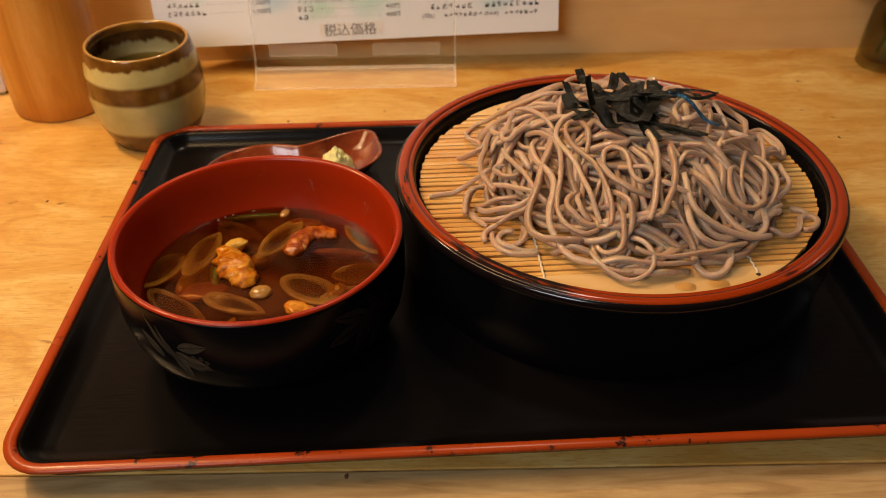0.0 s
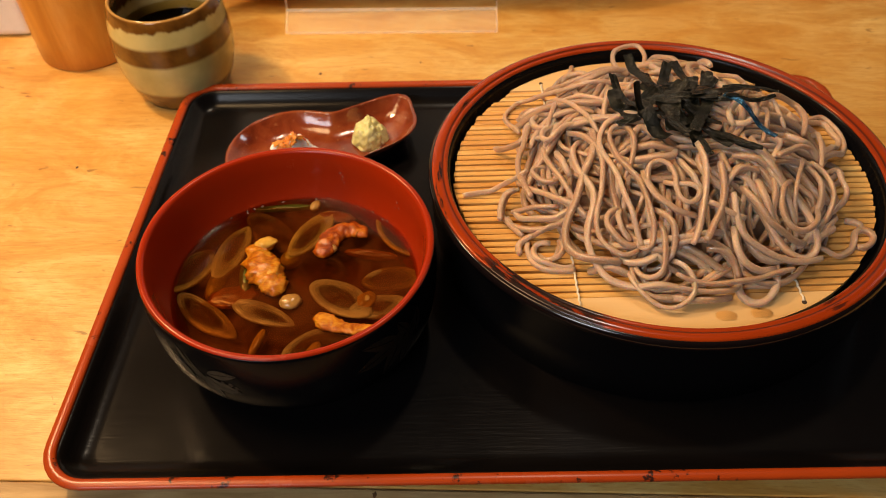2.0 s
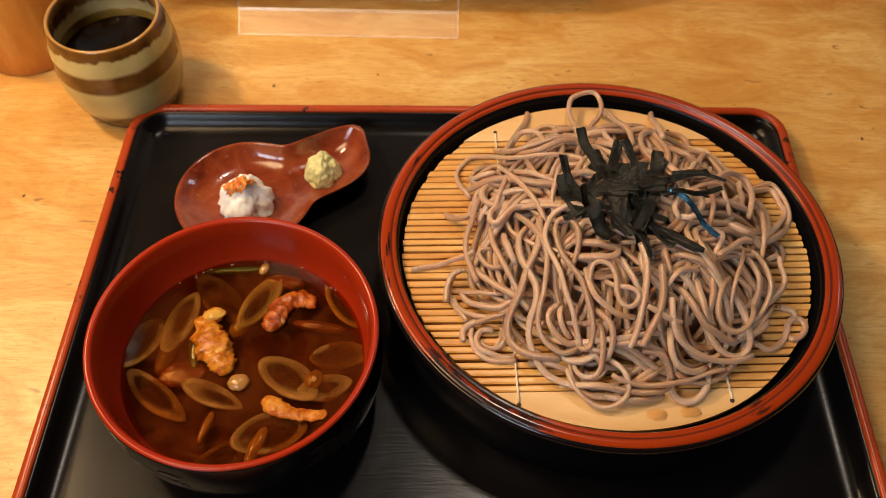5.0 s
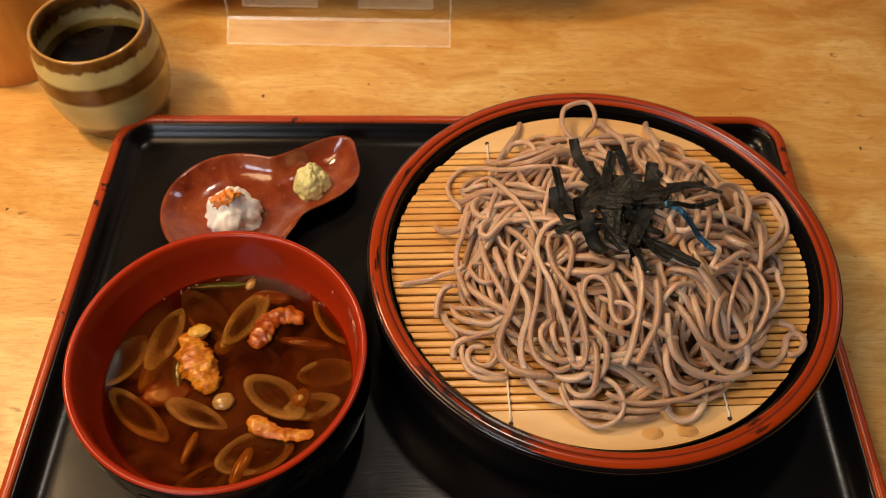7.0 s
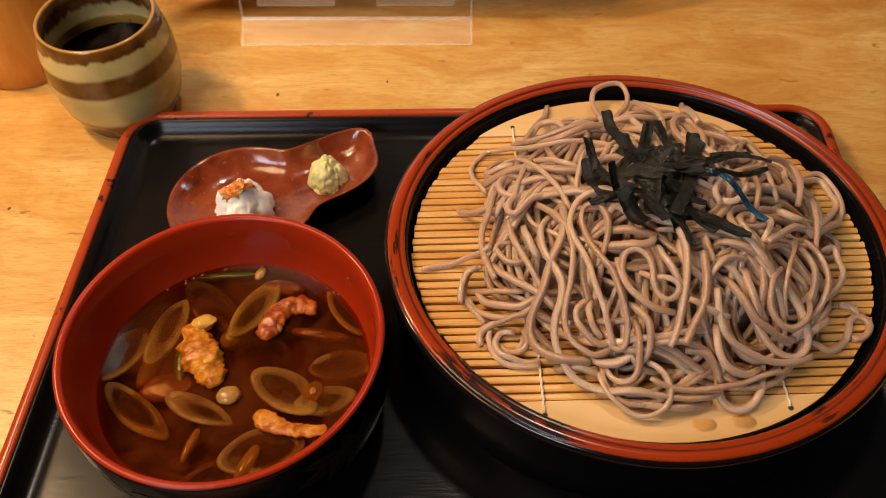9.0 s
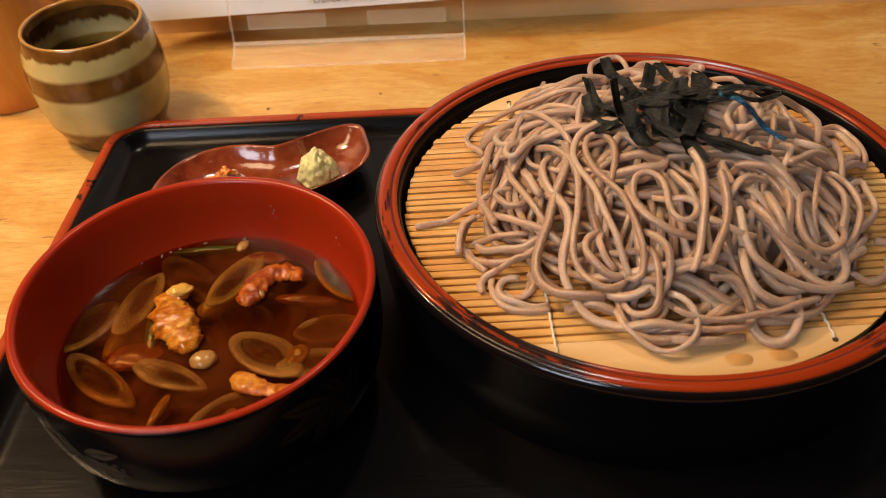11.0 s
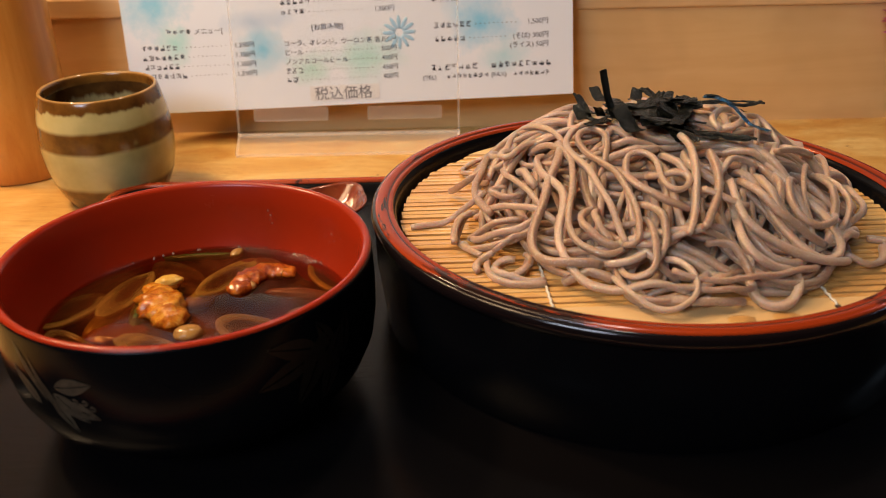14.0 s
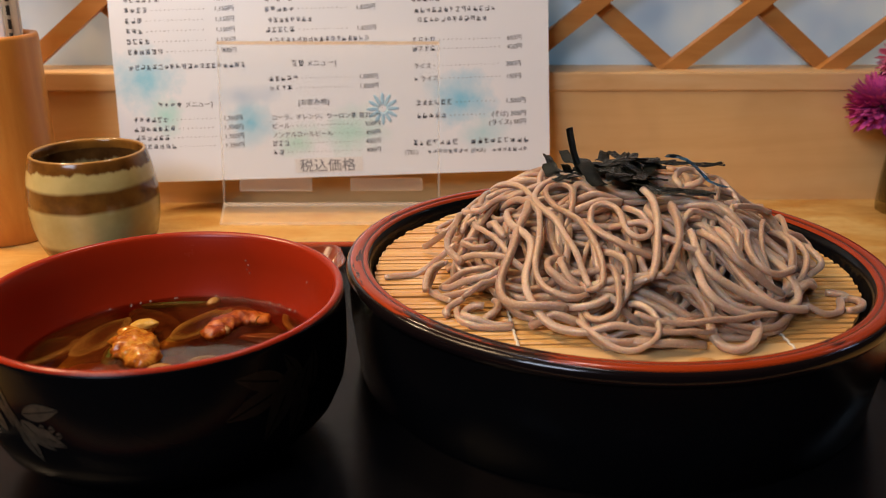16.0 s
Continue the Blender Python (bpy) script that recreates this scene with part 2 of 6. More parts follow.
M["leaf_dark"] = speckled("faded_gold_lacquer", (0.006, 0.0045, 0.003), (0.022, 0.014, 0.008), 420, 0.4, Metallic=0.3)
M["thread"] = speckled("white_thread", (0.62, 0.55, 0.42), (0.80, 0.74, 0.62), 600, 0.8)
M["hole"] = speckled("dark_hole", (0.03, 0.015, 0.008), (0.05, 0.03, 0.015), 600, 0.9)
M["glaze_pale"] = inner_glaze_material()
M["tea_deep"] = speckled("cloudy_tea", (0.45, 0.27, 0.075), (0.60, 0.39, 0.13), 30, 0.6)
M["knot"] = speckled("dark_knot_wood", (0.08, 0.035, 0.012), (0.20, 0.09, 0.03), 400, 0.6)
M["nori"] = speckled("dried_seaweed", (0.0018, 0.0026, 0.0016), (0.012, 0.012, 0.008), 1000, 0.20, bump=0.6, bump_scale=1300, Specular_IOR_Level=0.35)
# The blue daylight sheen of one strip is painted into its base colour.
M["nori_sheen"] = speckled("painted_blue_sheen_seaweed", (0.006, 0.03, 0.07), (0.10, 0.36, 0.66), 900, 0.20, bump=0.5, bump_scale=1300, Metallic=0.9)
M["radish"] = speckled("grated_radish", (0.90, 0.91, 0.93), (0.95, 0.96, 0.97), 350, 0.35, bump=0.25, bump_scale=700, Subsurface_Weight=0.7, Subsurface_Radius=(0.006, 0.005, 0.0045), Subsurface_Scale=1.0)
M["chili"] = speckled("chili_radish", (0.80, 0.16, 0.015), (0.92, 0.36, 0.07), 500, 0.35, bump=0.3, bump_scale=800, Subsurface_Weight=0.4, Subsurface_Radius=(0.004, 0.0015, 0.0005), Subsurface_Scale=1.0)
M["wasabi"] = speckled("wasabi_paste", (0.56, 0.55, 0.22), (0.74, 0.73, 0.40), 300, 0.5, bump=0.3, bump_scale=700, Subsurface_Weight=0.5, Subsurface_Radius=(0.004, 0.004, 0.002), Subsurface_Scale=1.0)
M["dish"] = dish_material()
M["leek"] = speckled("simmered_leek", (0.48, 0.43, 0.16), (0.80, 0.74, 0.42), 60, 0.3)
M["leek_pale"] = speckled("pale_simmered_leek", (0.50, 0.44, 0.28), (0.76, 0.70, 0.54), 60, 0.3)
M["leek_dark"] = speckled("soaked_leek", (0.32, 0.18, 0.08), (0.52, 0.36, 0.20), 120, 0.25, bump=0.15)
M["leek_heart"] = see_through(speckled("leek_heart", (0.14, 0.065, 0.020), (0.26, 0.15, 0.055), 90, 0.5), 0.72)
for k, least, most in (("leek", 0.12, 0.86), ("leek_pale", 0.10, 0.78), ("leek_dark", 0.06, 0.50)):
    see_through(M[k], 0.5)
    t = M[k].node_tree
    at = t.nodes.new("ShaderNodeAttribute")
    at.attribute_name = "dense"
    span = t.nodes.new("ShaderNodeMapRange")
    span.inputs["To Min"].default_value, span.inputs["To Max"].default_value = 1 - least, 1 - most
    t.links.new(at.outputs["Fac"], span.inputs["Value"])
    t.links.new(span.outputs[0], [n for n in t.nodes if n.bl_idname == "ShaderNodeMixShader"][0].inputs[0])
M["leek_side"] = see_through(speckled("leek_side_skin", (0.40, 0.34, 0.05), (0.60, 0.52, 0.12), 60, 0.3), 0.35)
M["greens"] = speckled("leek_green", (0.05, 0.08, 0.01), (0.12, 0.15, 0.03), 150, 0.3)
M["chicken"] = meat_material("simmered_chicken", (0.30, 0.075, 0.004), (0.46, 0.155, 0.009), (0.60, 0.28, 0.030))
M["chicken_dark"] = meat_material("browned_chicken", (0.20, 0.032, 0.002), (0.34, 0.072, 0.004), (0.46, 0.14, 0.010))
M["vegetable"] = speckled("soaked_brown_vegetable", (0.15, 0.035, 0.008), (0.26, 0.08, 0.018), 120, 0.3, bump=0.08, bump_scale=300)
M["fat"] = speckled("pale_chicken_fat", (0.50, 0.25, 0.035), (0.66, 0.41, 0.08), 200, 0.12, bump=0.08)
M["cap"] = speckled("tan_mushroom", (0.27, 0.13, 0.028), (0.42, 0.23, 0.06), 120, 0.2, bump=0.15)
# Whitish colour stands in for glints on the soup's edge and the bowl's drops.
M["glint_dot"] = see_through(speckled("pale_glint_dots", (0.60, 0.42, 0.30), (0.80, 0.66, 0.52), 300, 0.16, Specular_IOR_Level=0.9), 0.8)
M["murk"] = speckled("murky_broth", (0.012, 0.003, 0.001), (0.085, 0.022, 0.005), 38, 0.6)
M["white"] = speckled("white_porcelain", (0.72, 0.70, 0.66), (0.80, 0.78, 0.75), 30, 0.18)
M["red_paint"] = speckled("red_flower_paint", (0.50, 0.02, 0.015), (0.65, 0.05, 0.03), 200, 0.25)
M["paper_white"] = speckled("white_wrapper_paper", (0.74, 0.73, 0.72), (0.82, 0.81, 0.80), 60, 0.7)
M["ink"] = speckled("black_ink", (0.02, 0.02, 0.025), (0.05, 0.05, 0.06), 300, 0.5)
M["ink_soft"] = speckled("grey_ink", (0.10, 0.10, 0.11), (0.18, 0.18, 0.19), 300, 0.5)
M["blue_ink"] = speckled("pale_blue_ink", (0.33, 0.55, 0.72), (0.46, 0.66, 0.80), 200, 0.5)
M["petal"] = speckled("pink_petal", (0.42, 0.025, 0.24), (0.70, 0.13, 0.46), 120, 0.55)
M["petal_pale"] = speckled("pale_pink_petal", (0.70, 0.16, 0.42), (0.80, 0.34, 0.56), 120, 0.55)
M["stem"] = speckled("green_stem", (0.05, 0.10, 0.015), (0.14, 0.20, 0.04), 90, 0.45)
M["plaster"] = speckled("room_plaster", (0.08, 0.055, 0.036), (0.12, 0.085, 0.058), 6, 0.8, bump=0.1)
M["floor"] = speckled("room_floor", (0.05, 0.032, 0.02), (0.08, 0.05, 0.03), 5, 0.6)


def noodle_material():
    n = Nodes("soba_dough")
    v = n.coords()
    info = n.add("ShaderNodeObjectInfo")
    tone = n.ramp(info.outputs["Random"], [(0.0, (0.39, 0.238, 0.146)), (0.5, (0.49, 0.322, 0.210)), (1.0, (0.60, 0.430, 0.305))])
    soft = n.noise(v, 70, 3)
    base = n.mix(n.math("MULTIPLY", soft, 0.30), tone, (0.40, 0.215, 0.105))
    flecks = n.ramp(n.noise(v, 1300, 3, 0.65), [(0.52, (0, 0, 0)), (0.64, (1, 1, 1))])
    base = n.mix(n.math("MULTIPLY", flecks, 0.20), base, (0.17, 0.09, 0.05))
    pale = n.ramp(n.noise(n.coords((1, 1, 1.3)), 900, 3, 0.6), [(0.56, (0, 0, 0)), (0.66, (1, 1, 1))])
    base = n.mix(n.math("MULTIPLY", pale, 0.34), base, (0.70, 0.56, 0.44))
    n.put(Base_Color=base, Roughness=0.36, Specular_IOR_Level=0.75, Subsurface_Weight=0.7, Subsurface_Radius=(0.005, 0.0028, 0.0014), Subsurface_Scale=0.6, Coat_Weight=0.7, Coat_Roughness=0.08, Sheen_Weight=0.25, Sheen_Roughness=0.45, Sheen_Tint=(0.95, 0.88, 0.84))
    n.bump(n.math("ADD", n.noise(v, 520, 4, 0.7), n.math("MULTIPLY", n.noise(v, 1500, 2), 1.0)), 0.45, 0.0007)
    wet = n.add("ShaderNodeBump", Strength=0.30, Distance=0.0005)
    n.link(n.noise(v, 2200, 3, 0.7), wet.inputs["Height"])
    n.link(wet.outputs["Normal"], n.p.inputs["Coat Normal"])
    return n.mat


def glaze_material():
    """Green-grey glaze with brown bands; the bands wander a little and run at the lip."""
    n = Nodes("banded_stoneware_glaze")
    c = n.add("ShaderNodeTexCoord")
    sep = n.add("ShaderNodeSeparateXYZ")
    n.link(c.outputs["Object"], sep.inputs["Vector"])
    v = n.coords()
    wander = n.math("MULTIPLY", n.math("SUBTRACT", n.noise(v, 40, 3), 0.5), 0.003)
    drip = n.math("MULTIPLY", n.math("SUBTRACT", n.noise(n.coords((1, 1, 0.15)), 130, 4), 0.5), 0.008)
    z = n.math("ADD", sep.outputs["Z"], wander)
    zl = n.math("ADD", z, drip)
    lip = n.ramp(n.math("MULTIPLY", zl, 10.0), [(0.624, (0, 0, 0)), (0.638, (1, 1, 1))])
    band = n.ramp(n.math("MULTIPLY", z, 10.0), [(0.0, (1, 1, 1)), (0.155, (1, 1, 1)), (0.185, (0, 0, 0)), (0.394, (0, 0, 0)), (0.416, (1, 1, 1)), (0.518, (1, 1, 1)), (0.540, (0, 0, 0))])
    pale = n.ramp(n.noise(v, 35, 5), [(0.3, (0.40, 0.315, 0.10)), (0.7, (0.58, 0.475, 0.19))])
    brown = n.ramp(n.noise(v, 60, 5), [(0.3, (0.075, 0.028, 0.006)), (0.7, (0.22, 0.095, 0.015))])
    base = n.mix(n.mix(1.0, band, lip, "LIGHTEN"), pale, brown)
    worn = n.ramp(n.math("MULTIPLY", sep.outputs["Z"], 10.0), [(0.697, (0, 0, 0)), (0.706, (1, 1, 1))])
    base = n.mix(n.math("MULTIPLY", worn, 0.75), base, (0.50, 0.29, 0.09))
    n.put(Base_Color=base, Roughness=0.14)
    n.bump(n.noise(v, 120, 4), 0.12, 0.0005)
    return n.mat


def broth_material(name, tint):
    """Clear brown liquid: the tint lets the light through, the gloss follows the angle."""
    n = Nodes(name)
    out = n.tree.nodes["Material Output"]
    clear = n.add("ShaderNodeBsdfTransparent", Color=(*tint, 1))
    gloss = n.add("ShaderNodeBsdfGlossy", Roughness=0.04)
    fres = n.add("ShaderNodeFresnel", IOR=1.34)
    ripple = n.add("ShaderNodeBump", Strength=0.08, Distance=0.0006)
    n.link(n.noise(n.coords(), 130, 3), ripple.inputs["Height"])
    n.link(ripple.outputs["Normal"], gloss.inputs["Normal"])
    n.link(ripple.outputs["Normal"], fres.inputs["Normal"])
    mix = n.add("ShaderNodeMixShader")
    n.link(fres.outputs[0], mix.inputs[0])
    n.link(clear.outputs[0], mix.inputs[1])
    n.link(gloss.outputs[0], mix.inputs[2])
    n.link(mix.outputs[0], out.inputs["Surface"])
    return n.mat


def cloudy_material(name, tint, haze, share):
    """A thin layer of cloudy broth: tints what lies below and scatters a little."""
    n = Nodes(name)
    out = n.tree.nodes["Material Output"]
    clear = n.add("ShaderNodeBsdfTransparent", Color=(*tint, 1))
    milk = n.add("ShaderNodeBsdfDiffuse", Color=(*haze, 1))
    mix = n.add("ShaderNodeMixShader")
    n.link(n.math("MULTIPLY", n.ramp(n.noise(n.coords(), 34, 5, 0.6, 0.7), [(0.42, (0.12, 0.12, 0.12)), (0.62, (1, 1, 1))]), share), mix.inputs[0])
    n.link(clear.outputs[0], mix.inputs[1])
    n.link(milk.outputs[0], mix.inputs[2])
    n.link(mix.outputs[0], out.inputs["Surface"])
    return n.mat


def clear_material(name, tint, rough=0.0, ior=1.45):
    """Thin clear sheet: light passes straight, the gloss follows the angle."""
    n = Nodes(name)
    out = n.tree.nodes["Material Output"]
    clear = n.add("ShaderNodeBsdfTransparent", Color=(*tint, 1))
    gloss = n.add("ShaderNodeBsdfGlossy", Roughness=0.03 + rough)
    face = n.add("ShaderNodeLayerWeight", Blend=0.5)
    fres = n.math("ADD", 0.03 * ior, n.math("MULTIPLY", n.math("POWER", face.outputs["Facing"], 5.0), 0.4))
    mix = n.add("ShaderNodeMixShader")
    n.link(fres, mix.inputs[0])
    n.link(clear.outputs[0], mix.inputs[1])
    n.link(gloss.outputs[0], mix.inputs[2])
    n.link(mix.outputs[0], out.inputs["Surface"])
    return n.mat


def paper_material():
    """Laminated white paper with blue and green watercolour clouds printed on it."""
    n = Nodes("printed_menu_paper")
    c = n.add("ShaderNodeTexCoord")
    v = n.coords()
    base = n.mix(n.noise(v, 20, 3), (0.80, 0.845, 0.90), (0.84, 0.865, 0.91))
    cloud = n.noise(v, 55, 5, 0.65)
    for x, z, rx, rz, col in ((0.020, 0.072, 0.028, 0.024, (0.26, 0.62, 0.80)), (0.033, 0.046, 0.012, 0.020, (0.48, 0.78, 0.74)),
                              (0.092, 0.040, 0.017, 0.020, (0.24, 0.60, 0.80)), (0.122, 0.026, 0.018, 0.014, (0.55, 0.78, 0.70)),
                              (0.160, 0.032, 0.028, 0.020, (0.52, 0.78, 0.72)), (0.236, 0.052, 0.026, 0.022, (0.24, 0.60, 0.82)),
                              (0.250, 0.028, 0.020, 0.014, (0.50, 0.74, 0.80)), (0.088, 0.058, 0.028, 0.008, (0.55, 0.66, 0.80))):
        m = n.add("ShaderNodeMapping", Location=(-x / rx, 0, -z / rz), Scale=(1 / rx, 0, 1 / rz))
        n.link(c.outputs["Object"], m.inputs["Vector"])
        d = n.tree.nodes.new("ShaderNodeVectorMath")
        d.operation = "LENGTH"
        n.link(m.outputs["Vector"], d.inputs[0])
        edge = n.math("ADD", n.math("SUBTRACT", 1.0, d.outputs["Value"]), n.math("MULTIPLY", n.math("SUBTRACT", cloud, 0.5), 1.6))
        base = n.mix(n.math("MULTIPLY", edge, 0.95, True), base, col)
    n.put(Base_Color=base, Roughness=0.28, Coat_Weight=0.3)
    return n.mat


def pane_material():
    """Frosted glass, lit from outside: a soft daylight glow in blue and cream patches."""
    n = Nodes("daylight_behind_frost")
    v = n.coords()
    col = n.ramp(n.noise(v, 16, 2), [(0.36, (0.14, 0.30, 0.42)), (0.5, (0.46, 0.56, 0.58)), (0.64, (0.78, 0.76, 0.62))])
    n.put(Base_Color=(0.5, 0.55, 0.58), Roughness=0.4, Emission_Color=col, Emission_Strength=0.24)
    return n.mat


M["noodle"] = noodle_material()
M["glaze"] = glaze_material()
M["broth"] = broth_material("soy_broth", (0.93, 0.84, 0.66))
M["broth_cloud"] = cloudy_material("cloudy_broth", (0.88, 0.70, 0.50), (0.16, 0.050, 0.016), 0.42)
M["water"] = broth_material("clear_water", (0.98, 0.95, 0.88))
M["tea"] = broth_material("green_tea", (0.84, 0.72, 0.46))
M["acrylic"] = clear_material("clear_acrylic", (0.99, 0.99, 0.985), 0.05, 0.25)
M["acrylic_tab"] = see_through(speckled("soft_acrylic_edge", (0.80, 0.72, 0.62), (0.90, 0.85, 0.78), 60, 0.2), 0.92)
M["acrylic_top"] = see_through(speckled("tan_acrylic_edge", (0.62, 0.46, 0.28), (0.80, 0.66, 0.48), 60, 0.2), 0.35)
# Whitish glare of the stand's foot and tabs is put into their colour.
M["acrylic_foot"] = see_through(speckled("pale_glare_acrylic", (0.70, 0.62, 0.52), (0.88, 0.82, 0.74), 90, 0.2, Specular_IOR_Level=0.8), 0.90)
# Pale colour stands in for highlights along the bend and edges.
M["acrylic_edge"] = see_through(speckled("pale_glint_acrylic_edge", (0.80, 0.72, 0.62), (0.92, 0.88, 0.82), 60, 0.15, Specular_IOR_Level=0.9), 0.82)
M["glass"] = clear_material("jar_glass", (0.90, 0.92, 0.90), 0.0, 1.5)
M["jar"] = clear_material("thick_jar_glass", (0.74, 0.73, 0.64), 0.0, 1.5)
M["paper"] = paper_material()
M["pane"] = pane_material()


# ---- mesh helpers ----
def mesh_of(name, verts, faces, smooth=True):
    me = bpy.data.meshes.new(name)
    me.from_pydata([tuple(v) for v in verts], [], faces)
    if smooth:
        me.polygons.foreach_set("use_smooth", [True] * len(me.polygons))
    me.update()
    return me


def part(name, me, material, parent=None, label=""):
    """Links a mesh, or a bmesh, as one object under a thing."""
    if isinstance(me, bmesh.types.BMesh):
        bm, me = me, bpy.data.meshes.new(name)
        bm.to_mesh(me)
        bm.free()
    if material is not None and not me.materials:
        me.materials.append(material)
    ob = new(name, me)
    if parent is not None:
        ob.parent = parent
    if label:
        tagged(ob, label)
    return ob


def thing(name, m, label, category, group="", kind=""):
    ob = new(name)
    ob.empty_display_size = 0.02
    ob.matrix_world = m
    return tagged(ob, label, category, group, kind)


def lathe(profile, n=96, sx=1.0, sy=1.0, close=False, caps=(True, True)):
    """Turns (radius, z) pairs round z."""
    verts, faces = [], []
    for r, z in profile:
        for i in range(n):
            a = 2 * math.pi * i / n
            verts.append((r * sx * math.cos(a), r * sy * math.sin(a), z))
    k = len(profile)
    for j in range(k if close else k - 1):
        for i in range(n):
            a, b = j * n + i, j * n + (i + 1) % n
            c, d = ((j + 1) % k) * n + (i + 1) % n, ((j + 1) % k) * n + i
            faces.append((a, b, c, d))
    if not close:
        for j, flip in ((0, True), (k - 1, False)):
            if profile[j][0] > 1e-6 and caps[0 if flip else 1]:
                ring = [j * n + i for i in range(n)]
                faces.append(ring[::-1] if flip else ring)
    return verts, faces


def box(x0, x1, y0, y1, z0, z1, bevel=0.0, segments=2):
    bm = bmesh.new()
    bmesh.ops.create_cube(bm, size=1.0)
    bmesh.ops.transform(bm, matrix=Matrix.LocRotScale(((x0 + x1) / 2, (y0 + y1) / 2, (z0 + z1) / 2), None, (x1 - x0, y1 - y0, z1 - z0)), verts=bm.verts)
    if bevel:
        bmesh.ops.bevel(bm, geom=list(bm.edges), offset=bevel, segments=segments, affect="EDGES", profile=0.5)
    return bm


def sweep(points, section, closed_ends=True, normals=None):
    """A section of (side, up) offsets carried along 3D points without twisting."""
    pts = [Vector(p) for p in points]
    verts, faces, k = [], [], len(section)
    up = Vector((0, 0, 1))
    prev = None
    for i, p in enumerate(pts):
        d = (pts[min(i + 1, len(pts) - 1)] - pts[max(i - 1, 0)]).normalized()
        if normals is not None:
            u = Vector(normals[i])
        else:
            u = up if prev is None else prev
        u = (u - d * u.dot(d))
        if u.length < 1e-4:
            u = d.orthogonal()
        u.normalize()
        prev = u
        s = d.cross(u)
        taper = 1.0
        for a, b in section:
            verts.append(p + s * (a * taper) + u * (b * taper))
    for i in range(len(pts) - 1):
        for j in range(k):
            a, b = i * k + j, i * k + (j + 1) % k
            faces.append((a, b, b + k, a + k))
    if closed_ends:
        faces.append(tuple(range(k))[::-1])
        faces.append(tuple((len(pts) - 1) * k + j for j in range(k)))
    return verts, faces


def catmull(way, step):
    """A smooth plan curve through a few way points, at even steps."""
    w = [np.array(p, float) for p in way]
    w = [2 * w[0] - w[1]] + w + [2 * w[-1] - w[-2]]
    raw = []
    for i in range(1, len(w) - 2):
        for t in np.linspace(0, 1, 24, endpoint=False):
            a, b, c, d = w[i - 1], w[i], w[i + 1], w[i + 2]
            raw.append(0.5 * (2 * b + (c - a) * t + (2 * a - 5 * b + 4 * c - d) * t * t + (3 * b - a - 3 * c + d) * t ** 3))
    raw.append(w[-2])
    raw = np.array(raw)
    run = np.concatenate([[0], np.cumsum(np.linalg.norm(np.diff(raw, axis=0), axis=1))])
    at = np.linspace(0, run[-1], max(4, int(run[-1] / step)))
    return np.stack([np.interp(at, run, raw[:, i]) for i in range(raw.shape[1])], 1)


def blob(seed, rx, ry, rz, rough=0.25, scale=2.0, level=3):
    """An uneven lump."""
    bm = bmesh.new()
    bmesh.ops.create_icosphere(bm, subdivisions=level, radius=1.0)
    off = Vector((seed * 3.7, seed * 1.3, seed * 2.1))
    for v in bm.verts:
        k = 1 + rough * noise.noise(v.co * scale + off) + rough * 0.5 * noise.noise(v.co * scale * 2.7 + off)
        v.co = Vector((v.co.x * rx * k, v.co.y * ry * k, v.co.z * rz * k))
    for f in bm.faces:
        f.smooth = True
    return bm


# ---- room ----
WALL_TURN = 1.7
BACK = pose(0, 0.272, 0, 0, 0, WALL_TURN)


def structure(name, bm, material, label, m=None, category="structure"):
    ob = part(name, bm, material)
    if m is not None:
        ob.matrix_world = m
    return tagged(ob, label, category, kind="structure")


structure("table_top", box(-1.5, 1.5, -0.1505, 0.30, -0.045, 0.0, 0.0006), M["table"], "orange pine counter top with a worn satin finish", category="table")
part("edge_board", box(-1.5, 1.5, -0.190, -0.1508, -0.045, 0.0, 0.0012), M["table_edge"], bpy.data.objects["table_top"], "paler coarse-grained front board")
for x, y, r in ((-0.135, 0.174, 0.0010), (-0.140, -0.154, 0.0013), (-0.205, 0.160, 0.0014), (-0.345, 0.060, 0.0011), (-0.385, 0.020, 0.0016), (0.190, 0.130, 0.0013), (0.205, 0.050, 0.0010)):
    dot = part("knot", blob(x * 100, r * 0.7, r * 1.1, 0.0001, 0.5, 1.5, 2), M["knot"], bpy.data.objects["table_top"], "small dark knot in the wood")
    dot.location = (x, y, 0.0001)
structure("counter_base", box(-1.5, 1.5, -0.06, 0.28, -0.75, -0.046), M["lattice"], "plain wooden base under the counter", category="counter")
structure("wall_back", box(-1.6, 1.6, 0, 0.02, 0.0, 0.086), M["wall"], "low plain wooden board behind the counter", BACK, "wall")
structure("trim_sill", box(-1.6, 1.6, -0.002, 0.045, 0.0862, 0.1005, 0.0015), M["trim"], "light wooden sill on the low board", BACK, "sill")
structure("floor", box(-2.4, 2.4, -2.4, 2.4, -0.80, -0.75), M["floor"], "dark room floor under the counter", category="floor")
structure("ceiling", box(-2.4, 2.4, -2.4, 2.4, 1.65, 1.70), M["plaster"], "plain plaster ceiling of the room", category="ceiling")
structure("wall_north", box(-2.4, 2.4, 2.4, 2.45, -0.75, 1.65), M["plaster"], "plain plaster room wall", category="wall")
structure("wall_south", box(-2.4, 2.4, -2.45, -2.4, -0.75, 1.65), M["floor"], "plain plaster room wall", category="wall")
structure("wall_east", box(2.4, 2.45, -2.4, 2.4, -0.75, 1.65), M["plaster"], "plain plaster room wall", category="wall")
structure("wall_west", box(-2.45, -2.4, -2.4, 2.4, -0.75, 1.65), M["plaster"], "plain plaster room wall", category="wall")


